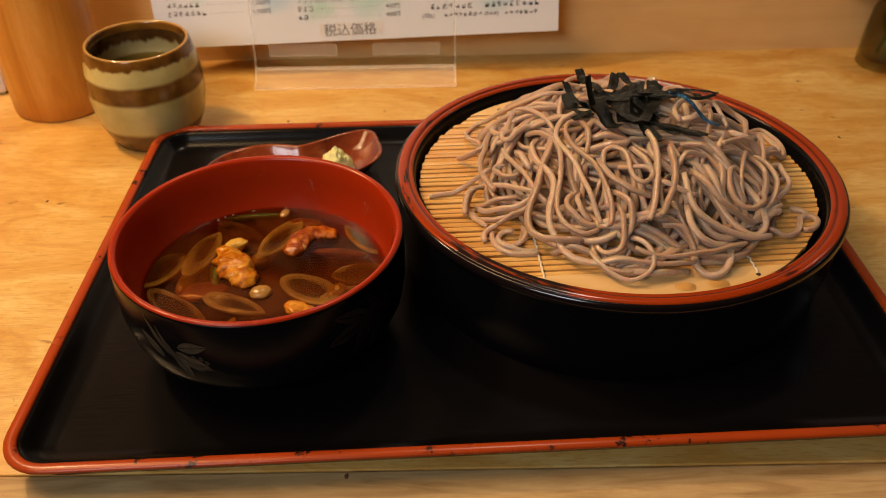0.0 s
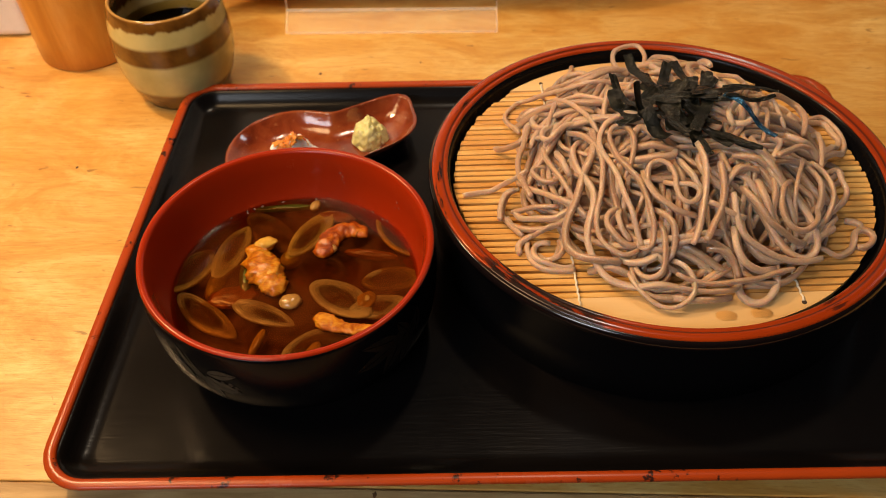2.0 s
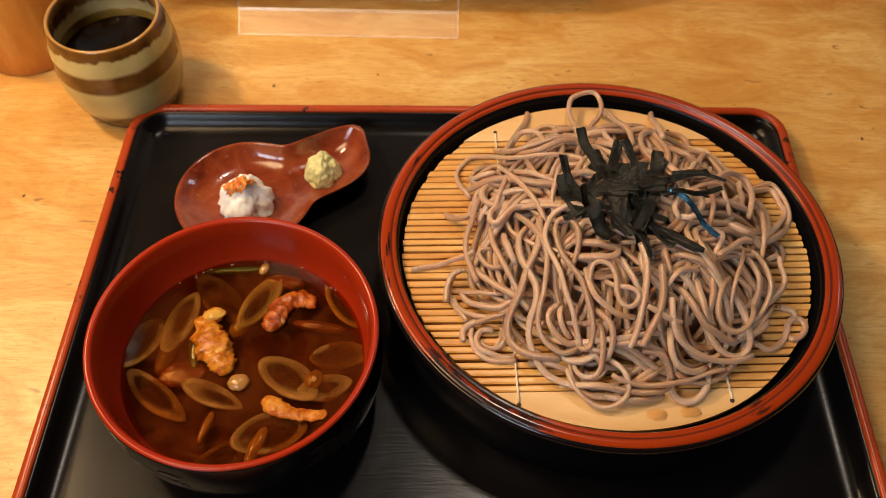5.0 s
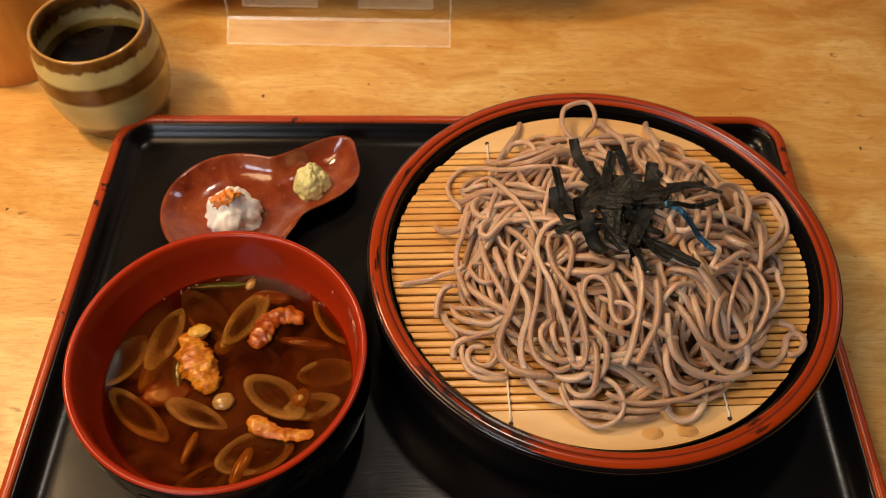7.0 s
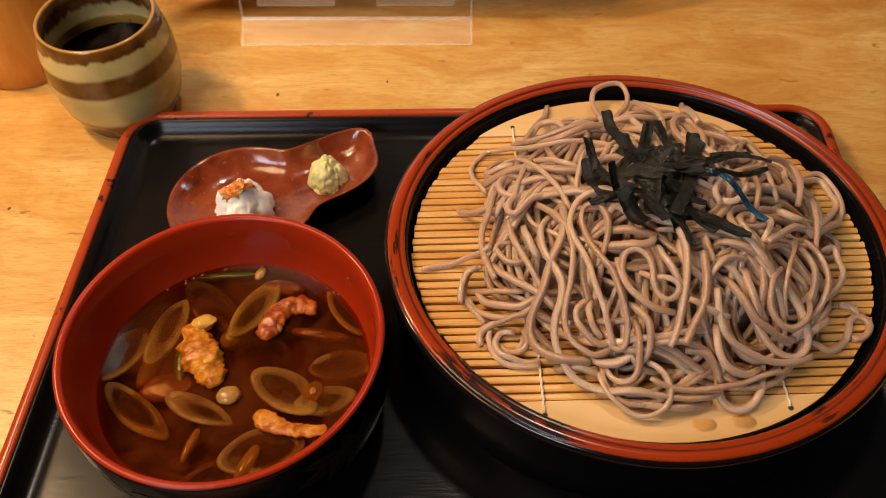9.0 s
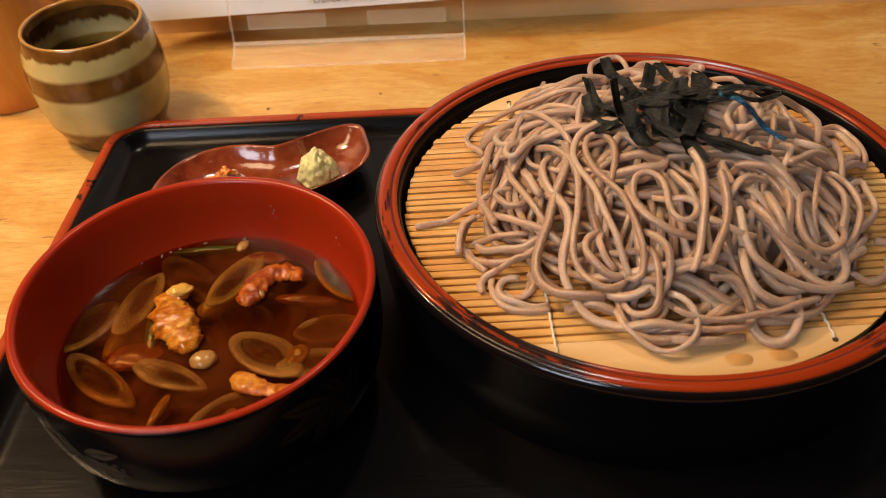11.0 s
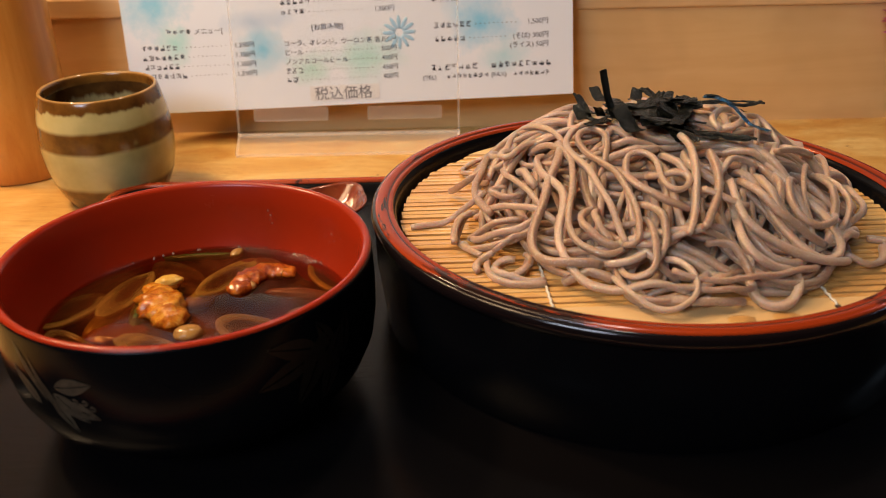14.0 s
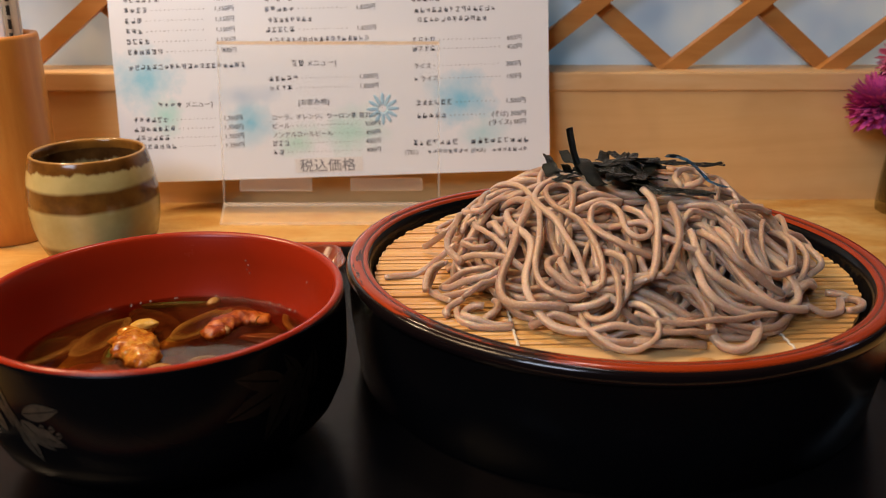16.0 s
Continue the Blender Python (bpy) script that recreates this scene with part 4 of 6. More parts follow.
strand(((-24.7, -70.4), (-23.7, -75.3), (-20.3, -79), (-15.9, -79.6), (-13.2, -76.9), (-12.4, -71.2), (-12.6, -63.3), (-14.2, -57.1)))
strand(((31.8, -37.2), (32.4, -44), (34.3, -50.4), (37.7, -56.1), (42.9, -57.8)))
strand(((59.9, -16.2), (55.3, -26.5), (51.5, -35.1), (49.3, -43.9), (50.4, -51.9)))
strand(((61.8, -18.8), (65.2, -28.2), (65.5, -35.6), (63.2, -42.5)))
strand(((66, -13.6), (70, -20.9), (72.3, -27.9), (72, -34.3), (67.9, -43), (62.4, -48.7)))
strand(((23.6, -41.9), (26.2, -46.5), (30.2, -52.7), (34.4, -57.8), (40.1, -59.9), (47.4, -60.9), (53.7, -58.8)))
strand(((49.8, -32.7), (44.4, -39.4), (41.6, -46.8), (41.9, -53.3), (46.3, -57.7), (52.4, -57.8), (57.9, -53.4), (61.1, -47.4), (62.9, -41.2)))
strand(((33.4, -33.2), (25.2, -35.8), (19.8, -40), (15.8, -44.9), (14.5, -50.5)))
strand(((40.4, -33.1), (39.5, -39.3), (38.8, -45.1), (37.6, -52), (40, -56.2)))
# upper slopes
strand(((-3.7, -26.5), (-13.6, -26.1), (-22.1, -23.4), (-25.7, -20.8)))
strand(((-23.2, -21.7), (-22.5, -15.7), (-18.9, -13.3), (-12.6, -16.7)))
strand(((-4.9, -25.1), (-6.4, -30.3), (-11.4, -32.8), (-18.6, -31.7), (-27.1, -28.5)))
strand(((-3.9, -30.3), (-1.7, -37.7), (1.2, -43.4), (4.7, -48), (9.7, -51.3)))
strand(((25.7, -8.4), (23.4, -3.7), (27.9, 2.6), (34.1, 5.9), (37, 1.5), (35.1, -5.1), (30.4, -8.7), (25.4, -6.6)))
strand(((44.4, -10.5), (46.8, -14.2), (45, -19), (41.8, -24.1)))
strand(((21.7, -27.1), (28.2, -29.2), (36.3, -31.8), (42.6, -31.3)))
strand(((-30.3, 12.4), (-43.1, 13.8), (-57.2, 23), (-66.7, 27.4), (-75.1, 31)))
strand(((-38.2, 9.1), (-45.8, 11.1), (-54.9, 11.8), (-61.5, 11.1), (-66.1, 8.1), (-69.3, 3.4)))
strand(((-62.4, -14.9), (-67.3, -14.9), (-69.1, -17.8), (-66.7, -23), (-62.3, -26.3), (-57.3, -25.7)))
strand(((-54.2, 9.2), (-59.7, 5.3), (-63.4, 1.2), (-64, -4.2), (-60.9, -6.2), (-56.4, -2), (-51.3, 1.5), (-43.1, 1.6)))
strand(((-57, -9.7), (-56.5, -15.8), (-54, -22.3), (-51.3, -26.3)))
strand(((-63.5, -5.3), (-62.4, -14.9), (-59, -24.5), (-55.2, -32.3), (-51.4, -38.7), (-48.2, -43.2)))
strand(((-19.9, -34.3), (-19.5, -41.4), (-16.8, -48.9), (-10.9, -54.1), (-5.3, -56.4), (2.8, -55.8)))
strand(((-24.5, 34.3), (-35.3, 33.6), (-45.9, 35.5), (-55.2, 40.9), (-63.4, 50.1), (-71.1, 56.6), (-77.2, 51.6), (-80.4, 44), (-78.6, 34.4), (-73.1, 24.5)))
strand(((-27.8, 27.5), (-30.9, 18.8), (-33, 9.4), (-34.7, 1.4), (-33.6, -6.7)))
strand(((-58.1, 39.7), (-53.8, 23.2), (-47.1, 9.8), (-41.1, -1.1), (-37.6, -8.8)))
strand(((-46.4, -9), (-50, -15.2), (-50.6, -22.1), (-49.1, -29), (-45.3, -36.1), (-42.6, -42.6), (-43, -49.3), (-45.2, -55.4), (-45.2, -62.6), (-41.4, -70.9), (-36.8, -76.5), (-30.6, -79.7), (-23.2, -82), (-12.2, -83), (-2.5, -83.2)))
strand(((-51.3, 0.1), (-48.1, -6.9), (-44, -14.1), (-40.2, -20.8), (-38.3, -27.8), (-38.3, -35.2), (-39.4, -44.4), (-41.2, -51.8), (-41.3, -58.2), (-37.9, -64.8), (-31.2, -69), (-26.5, -68.5), (-22.5, -65.9)))
strand(((-40.8, -6.1), (-41.1, -17.8), (-42.9, -25.5), (-46.6, -32.7), (-49.7, -42.2), (-53.4, -49.2), (-55.2, -55.3), (-54, -61.5), (-49.4, -66.5), (-43.2, -69.7), (-37.1, -70.5), (-30.9, -70.6)))
strand(((-8.3, -71.4), (-3.6, -75.3), (-0.3, -80), (-0.2, -85.6), (-4.2, -89.6), (-11.2, -91.1), (-19, -87.8), (-24.3, -82.9), (-26.4, -78), (-27.4, -73.2)))
strand(((42.3, -26.9), (48.7, -22.2), (57.5, -14.9), (62.6, -13.9)), tuck=False)
strand(((-69.3, 14), (-71.4, 7.7), (-72.7, 1.3), (-74.8, -4.2), (-75.5, -10.2), (-74.6, -18.1), (-72.6, -24.5), (-69.6, -32)), tuck=False)
strand(((-28.4, -37.2), (-25.7, -32.4), (-23.8, -25.1), (-24.3, -18.2), (-27.8, -12.9), (-32.3, -12.6), (-34.2, -17.2), (-33.3, -23.9), (-31.2, -29.9), (-26.9, -36.4), (-23.3, -41.5), (-20.9, -47.7), (-18.6, -54.8), (-17.2, -62.1), (-18.1, -68), (-20.9, -68.8), (-23, -65.5)))
strand(((-12.8, -10.9), (-22.5, -5.3), (-30.5, -6.3), (-35.9, -10.3), (-38.9, -18.3), (-38, -25.2), (-34.4, -32.4), (-31.8, -38.8), (-29.5, -46.7), (-26.2, -55.1), (-23.6, -62.5), (-22, -66.7)))
strand(((-13.4, -46.4), (-18.3, -42.7), (-18.7, -38.7), (-17.2, -35.6), (-13.3, -34.9), (-9.5, -37.4), (-7.4, -42.2), (-7.1, -47.8), (-5.4, -52.2), (-1.9, -54.3), (1.7, -52.6), (2.9, -49), (-1.3, -45.9), (-6.7, -44.5), (-11, -40.7)))
strand(((3.8, -26.7), (6.2, -33.1), (6.5, -40.2), (5.7, -48.4), (4.2, -55.3), (2.7, -62), (0.7, -67.2), (-0.8, -69.7)), tuck=False)
strand(((13.4, -35.9), (14, -44), (13.7, -50.6), (11.8, -57.1), (8.5, -62.6), (6.2, -67.1), (4.4, -69.8)), tuck=False)
strand(((6.9, -53.5), (12, -55.6), (18.4, -58.1), (23.2, -58.8)), tuck=False)

# ---- shredded seaweed on top ----
NORI = thing("seaweed_topping", pose(0.004, 0.0, 0.100), "shredded dark green dried seaweed heaped on the noodles", "seaweed")


def shred(x, y, turn, length, width=0.0036, bend=0.0, lift0=0.0, lift1=0.0, roll=0.0, arch=0.0, material=None):
    n = 18
    s = np.linspace(-0.5, 0.5, n)
    ang = math.radians(turn) + bend * s
    dx = np.cumsum(np.cos(ang)) * length / n
    dy = np.cumsum(np.sin(ang)) * length / n
    path = np.stack([x + dx - dx.mean(), y + dy - dy.mean()], 1)
    z = settle(path, 0.0006, 6, 0.004) + 0.0004 + arch * (1 - (2 * s) ** 2)
    z = z + lift0 * np.maximum(-s * 2 - 0.1, 0) ** 1.6 + lift1 * np.maximum(s * 2 - 0.1, 0) ** 1.6
    ups = []
    for i in range(n):
        side = Vector((-math.sin(ang[i]), math.cos(ang[i]), 0))
        t = math.radians(roll * (1 + 0.5 * math.sin(5 * s[i] + x * 900)) + 5 * noise.noise(Vector((i * 0.8, x * 900, y * 900))))
        ups.append(Vector((0, 0, 1)) * math.cos(t) + side * math.sin(t))
    w, h, fold = width / 2, 0.00014, 0.0006 * math.sin(x * 2100 + y * 1700)
    pts = [(a - 0.004, b, c - 0.100) for (a, b), c in zip(path, z)]
    verts, faces = sweep(pts, [(-w, -h), (0, fold - h), (w, -h), (w, h), (0, fold + h), (-w, h)], True, ups)
    verts = [v + Vector((noise.noise(v * 500), noise.noise(v * 500 + Vector((9, 0, 0))), noise.noise(v * 400 + Vector((0, 9, 0))))) * 0.0003 for v in verts]
    part("shred", mesh_of("shred", verts, faces, smooth=False), material or M["nori"], NORI)


def flake(way, width, lift0=0.0, lift1=0.0, roll=None, material=None):
    """A torn strip of seaweed laid along plan points (all in millimetres but the lifts): brittle, buckled, with ragged edges."""
    path = catmull([(x / 1000, y / 1000) for x, y in way], 0.0012)
    n = len(path)
    s = np.linspace(0, 1, n)
    seed = way[0][0] * 13.7 + way[0][1] * 5.1
    z = settle(path, 0.0007, 7, 0.0045) + 0.0028 + 0.0022 * math.sin(seed * 3.1)
    z = z + lift0 * np.maximum(1 - 2.2 * s, 0) ** 1.3 + lift1 * np.maximum(2.2 * s - 1.2, 0) ** 1.3
    tip = math.radians(9 * math.sin(seed) if roll is None else roll)
    verts, faces = [], []
    for i in range(n):
        d = path[min(i + 1, n - 1)] - path[max(i - 1, 0)]
        side = Vector((-d[1], d[0], 0)).normalized()
        t = tip + 0.16 * math.sin(4 * s[i] + seed)
        side = side * math.cos(t) + Vector((0, 0, 1)) * math.sin(t)
        up = Vector((d[0], d[1], 0)).normalized().cross(side)
        c = Vector((path[i][0] - 0.004, path[i][1], z[i] - 0.100))
        w = width / 1550 * (0.85 if i in (0, n - 1) else 1.0)
        row = []
        for k in (-1.0, -0.45, 0.1, 0.55, 1.0):
            g = Vector((i * 0.55, k * 1.7, seed))
            rag = 1 + (0.16 * noise.noise(g * 2.1) if abs(k) == 1.0 else 0)
            row.append(c + side * (w * k * rag) + up * (0.00045 * noise.noise(g) + 0.0005 * math.sin(3 * k + seed) * (1 - abs(k))))
        verts += [p + up * 0.0001 for p in row] + [p - up * 0.0001 for p in reversed(row)]
    for i in range(n - 1):
        for j in range(10):
            a, b = i * 10 + j, i * 10 + (j + 1) % 10
            faces.append((a, b, b + 10, a + 10))
    faces += [tuple(range(10))[::-1], tuple((n - 1) * 10 + j for j in range(10))]
    part("shred", mesh_of("shred", verts, faces, smooth=False), material or M["nori"], NORI)


rng = random.Random(5)
for k in range(16):
    a, r = rng.uniform(0, 2 * math.pi), rng.uniform(0, 1) ** 0.7
    x, y, t, h = 4 + 22 * r * math.cos(a), 2 + 20 * r * math.sin(a), rng.uniform(0, 6.28), rng.uniform(9, 15)
    flake(((x - h * math.cos(t), y - h * math.sin(t)), (x + rng.uniform(-3, 3), y + rng.uniform(-3, 3)), (x + h * math.cos(t), y + h * math.sin(t))), rng.uniform(2.8, 4.6), 0, 0.002)
flake(((-11.9, 8.7), (-5.5, -3.7), (1.1, -14.8)), 6.1)
flake(((-2.3, 2.8), (-5, -9.9), (-6.7, -21)), 5.2)
flake(((4.4, -6.8), (5, -16.9), (6, -26)), 4.7)
flake(((-14.1, 24.7), (-7, 18.1), (-0.1, 11)), 4.7)
flake(((16.6, 7.6), (9.4, -8), (3.3, -20.9)), 4.2)
flake(((-20.6, -6.2), (-15.1, -17.7), (-9.3, -25.3)), 5.6)
flake(((-27.3, 6), (-20.3, -1.2), (-12.8, -8.4)), 4.7)
flake(((0.3, 3.8), (8.9, -13.3), (21.2, -20.7), (31.5, -27.3)), 4.2)
flake(((8.9, -13.3), (14.7, -20.3), (20.3, -26.6)), 3.8)
flake(((18.6, -20.6), (25.6, -25.4), (33.5, -28.9)), 2.8)
flake(((-9.2, -11.4), (-5.3, -19.6), (-1.7, -26.9)), 4.0)
flake(((3.7, -20.4), (6.4, -28.7), (8.4, -35.6)), 2.4)
flake(((-29.5, 23.4), (-24.6, 6.7), (-20.1, -2.9)), 3.5, 0.002, 0)
flake(((-29.9, 11.8), (-26.9, -2.3), (-21.7, -12.9)), 5.2, 0.003, 0)
flake(((-18.8, 44.3), (-15.6, 32.4), (-11.6, 19.1)), 4.2, 0.003, 0)
flake(((-11.9, 32.7), (-9.7, 22.4), (-6.4, 12.1)), 4.5, 0.002, 0)
flake(((-0.4, 35), (-3.1, 24.7), (-6.3, 14.4)), 4.0, 0.002, 0)
flake(((2.8, 36.2), (6, 22.4), (5.8, 7.6)), 3.8, 0.002, 0)
flake(((9.1, 18.8), (5.8, 7.6), (3.1, -2.6)), 4.7, 0.003, 0)
flake(((19.6, 31.1), (16.5, 15.3), (13.3, 1.4)), 4.7, 0.002, 0)
flake(((10.4, 1.5), (17, 1), (24.1, -0.4)), 3.3)
flake(((5.4, 2.6), (22.6, 10.9), (45.1, 22.7)), 3.4, 0, 0.001)
# this strip carries the painted blue sheen; the others are plain dark seaweed
flake(((19.8, 0.2), (30.6, -9.5), (41.2, -21)), 2.8, roll=-3, material=M["nori_sheen"])
# slivers that reach out over the side, and the one that stands up
flake(((24, 16), (36, 16), (50, 12)), 1.6, 0, 0.002)
flake(((20, -2), (34, 1), (46, 5)), 2.2, 0, 0.002)
flake(((-8, -8), (-20, -10), (-31, -14)), 2.6)
shred(-0.0180, -0.0120, 168, 0.015, 0.0032, 0.3, 0.0, 0.0225, 45)

# ---- soup bowl ----
BOWL = Vector((-0.183, -0.0643, TRAY_FLOOR))
BOWL_SY = 0.977
RIM_Z = 0.068 - TRAY_FLOOR
BOWL_OUT = [(0.0350, 0.0), (0.0395, 0.0), (0.0400, 0.0015), (0.0400, 0.0050), (0.0470, 0.0065), (0.0570, 0.0110), (0.0632, 0.0175), (0.0668, 0.0260), (0.0682, 0.0360), (0.0684, 0.0480), (0.0679, 0.0590)]


def outer_radius(z):
    zs = [q[1] for q in BOWL_OUT[3:]]
    return float(np.interp(z, zs, [q[0] for q in BOWL_OUT[3:]]))


def motif_leaf(bowl, ang, z, size, turn, material, slim=0.36, line=0.00042):
    """A painted leaf, bare along its midrib; it follows the bowl's wall, a hair proud of it."""
    n = 13
    verts, faces = [], []
    t = math.radians(turn)

    def put(s, w):
        u = (s - 0.5) * size * math.cos(t) - w * math.sin(t)
        v = (s - 0.5) * size * math.sin(t) + w * math.cos(t)
        zz = min(max(z + v, 0.009), 0.0585)
        r = outer_radius(zz) + 0.00025
        a = math.radians(ang) + u / r
        verts.append((r * math.cos(a), r * math.sin(a) * BOWL_SY, zz))
    for kind in (-1, 1):
        first = len(verts)
        for i in range(n):
            s = i / (n - 1)
            w = slim * size * math.sin(math.pi * s ** 0.8) * 0.5 + line * 0.3
            put(s, kind * min(line * 0.4, w * 0.4))
            put(s, kind * w)
        for i in range(n - 1):
            a = first + i * 2
            faces.append((a, a + 1, a + 3, a + 2))
    part("painted_leaf", mesh_of("painted_leaf", verts, faces), material, bowl)


def soup_bowl():
    bowl = thing("soup_bowl", Matrix.Translation(BOWL), "black lacquer soup bowl, red inside, with painted gold leaves", "bowl")
    out = BOWL_OUT + [(0.0678, RIM_Z - 0.0012), (0.0676, RIM_Z - 0.0004)]
    inn = [(0.0640, RIM_Z - 0.0012), (0.0632, 0.0500), (0.0615, 0.0400), (0.0575, 0.0280), (0.0500, 0.0180), (0.0400, 0.0130), (0.0, 0.0105)]
    v, f = lathe(out + [(0.0660, RIM_Z - 0.0006), (0.0648, 0.05)], 128, 1, BOWL_SY, False, (True, False))
    part("outside", mesh_of("outside", v, f), M["black"], bowl)
    lip = [(0.0676, RIM_Z - 0.0006), (0.0674, RIM_Z + 0.0002), (0.0664, RIM_Z + 0.0006), (0.0652, RIM_Z + 0.0004), (0.0645, RIM_Z - 0.0004)]
    part("inside", mesh_of("inside", *lathe(lip + inn, 128, 1, BOWL_SY, False, (False, True))), M["bowl_red"], bowl, "red lacquered inside and lip")
    g, d = M["leaf_gold"], M["leaf_dark"]
    for a, z, s, t, w in ((-103, 0.0440, 0.0150, 14, 0.40), (-105, 0.0350, 0.0150, -38, 0.40), (-101, 0.0345, 0.0120, -20, 0.40), (-108, 0.0310, 0.0140, -62, 0.36), (-118, 0.0450, 0.0220, 122, 0.10), (-114, 0.0420, 0.0200, 116, 0.09), (-121, 0.0390, 0.0160, 135, 0.30), (-111, 0.0380, 0.0160, -55, 0.06)):
        motif_leaf(bowl, a - 4, z + 0.003, s, t, g, w)
    for a, z in ((-100, 0.0385), (-98, 0.0365), (-101.5, 0.0370), (-99, 0.0340), (-103, 0.0385)):
        motif_leaf(bowl, a - 4, z + 0.003, 0.0024, 0, g, 0.9, 0.0005)
    for a, z, s, t in ((-47, 0.0500, 0.020, 160), (-50, 0.0420, 0.021, 195), (-42, 0.0370, 0.024, 240), (-36, 0.0500, 0.014, 120), (-33, 0.0420, 0.020, 60), (-35, 0.0330, 0.022, 255), (-28, 0.0460, 0.016, 80), (-40, 0.0450, 0.018, 215)):
        motif_leaf(bowl, a, z, s, t, d, 0.36, 0.0007)
    return bowl


soup_bowl()
SOUP_Z = 0.0408


def soup():
    s = thing("soup", pose(BOWL.x, BOWL.y, SOUP_Z), "clear dark brown soy broth in the red bowl", "soup")
    ring = [(0.0604, -0.0003), (0.0597, -0.0006), (0.0588, -0.0008), (0.0570, -0.0009), (0.0, -0.0009)]
    part("broth", mesh_of("broth", *lathe([(0.0617, 0.0013), (0.0614, 0.0007), (0.0610, 0.0002)] + ring, 96, 1, BOWL_SY, False, (False, True))), M["broth"], s)
    for k, z in enumerate((-0.0015, -0.0034, -0.0053)):
        rows = [(0.0612 - 0.0003 * k, z)] + [(0.0590 * (1 - j / 14), z) for j in range(14)]
        v, f = lathe(rows, 64, 1, BOWL_SY, False, (False, True))
        v = [(q[0], q[1], q[2] + 0.0004 * noise.noise(Vector((q[0] * 90, q[1] * 90, 7.0 * k)))) for q in v]
        part("cloudy_layer", mesh_of("cloudy_layer", v, f), M["broth_cloud"], s, "cloudy brown broth under the surface")
    n, verts, faces = 48, [], []
    for j in range(16):
        for i in range(n):
            a, r = 2 * math.pi * i / n, 0.0590 * j / 15
            x, y = r * math.cos(a), r * math.sin(a) * BOWL_SY
            verts.append((x, y, -0.0085 + 0.003 * noise.noise(Vector((x * 60, y * 60, 3))) - 0.001 * j / 15))
    for j in range(15):
        for i in range(n):
            a, b = j * n + i, j * n + (i + 1) % n
            faces.append((a, b, b + n, a + n))
    part("sediment", mesh_of("sediment", verts, faces), M["murk"], s, "dark cloudy broth below the surface")


soup()


def leek(x, y, turn, long, wide, z, tilt, material, ring=0.3, label="diagonal slice of simmered leek in the soup", off=0.10, depth=0.0030, tube=0.0):
    """A slanted slice: a soft rounded outer layer round a thin, soaked heart that sits towards one end."""
    def outer(a):
        wob = 1 + 0.05 * math.sin(2 * a + x * 700) + 0.03 * math.sin(3 * a + y * 900)
        cx = math.cos(a)
        pinch = 1 - 0.30 * max(0, cx) ** 2 - 0.12 * max(0, -cx) ** 2
        return Vector((long / 2 * cx * wob, wide / 2 * math.sin(a) * wob * pinch, 0))

    def inner(a):
        q = outer(a)
        return Vector((q.x * (1 - ring * 0.8) - off * long, q.y * (1 - ring), 0))

    def oval(rows, name, mat, parent=None, closed=False):
        bm = bmesh.new()
        dense = bm.verts.layers.float.new("dense")
        n, made = 44, []
        for u, h, k in rows:
            made.append([])
            for i in range(n):
                a = 2 * math.pi * i / n
                q = outer(a).lerp(inner(a), u)
                c = Vector((-off * long, 0, 0))
                q = c + (q - c) * k
                ripple = 0.14 * math.sin(a * 2 + x * 300) + 0.05 * math.sin(a * 5 + y * 500)
                made[-1].append(bm.verts.new((q.x, q.y, depth * (h + ripple))))
        for j in range(len(made) - (0 if closed else 1)):
            for i in range(n):
                nxt = made[(j + 1) % len(made)]
                bm.faces.new((made[j][i], made[j][(i + 1) % n], nxt[(i + 1) % n], nxt[i])).smooth = True
        if not closed:
            bm.faces.new(made[-1])
        for row, (u, h, k) in zip(made, rows):
            for i, v in enumerate(row):
                uneven = 0.78 + 0.22 * math.sin(2 * math.pi * i / n + x * 2300)
                v[dense] = max(0.0, 1 - 0.85 * abs(u)) * uneven if k == 1 else 0.05 + 0.4 * k * k
        bmesh.ops.recalc_face_normals(bm, faces=bm.faces)
        return part(name, bm, mat, parent)
    ob = oval(((0.5, -0.6, 1), (0.1, -0.55, 1), (-0.06, -0.25, 1), (-0.05, 0.0, 1), (0.12, 0.11, 1), (0.5, 0.13, 1), (0.9, 0.10, 1), (1.04, 0.0, 1), (1.0, -0.3, 1)), "leek_slice", material, None, True)
    oval(((1, -0.02, 1.0), (1, -0.10, 0.78), (1, 0.06, 0.68), (1, 0.05, 0.60), (1, -0.14, 0.50), (1, -0.18, 0.06)), "inner_layer", M["leek_heart"], ob)
    if tube:
        side = part("tube_side", blob(x * 900, tube, wide * 0.36, wide * 0.26, 0.06, 1.0, 3), M["leek_side"], ob, "yellow-green side of the leek")
        side.location = (-long * 0.5 + 0.001, 0, -wide * 0.26)
    ob.matrix_world = pose(x, y, SOUP_Z + z, tilt[0], tilt[1], turn)
    tagged(ob, label, "leek", "leek slices in the soup")


SOAKED = "soaked brown diagonal leek slice in the soup"
leek(-0.2360, -0.0560, 62, 0.0330, 0.0160, -0.0032, (0, 2), M["leek"], 0.42, SOAKED, 0.02)
leek(-0.2185, -0.0440, 76, 0.0382, 0.0135, -0.0029, (1, -2), M["leek"], 0.56, off=-0.10, tube=0.011)
leek(-0.1800, -0.0300, 58, 0.0360, 0.0145, -0.0028, (0, -1), M["leek"], 0.54, off=0.07, tube=0.007)
leek(-0.1960, -0.0830, -22, 0.0318, 0.0118, -0.0027, (1, 1), M["leek_pale"], 0.62, "pale half-open leek slice in the soup", -0.12)
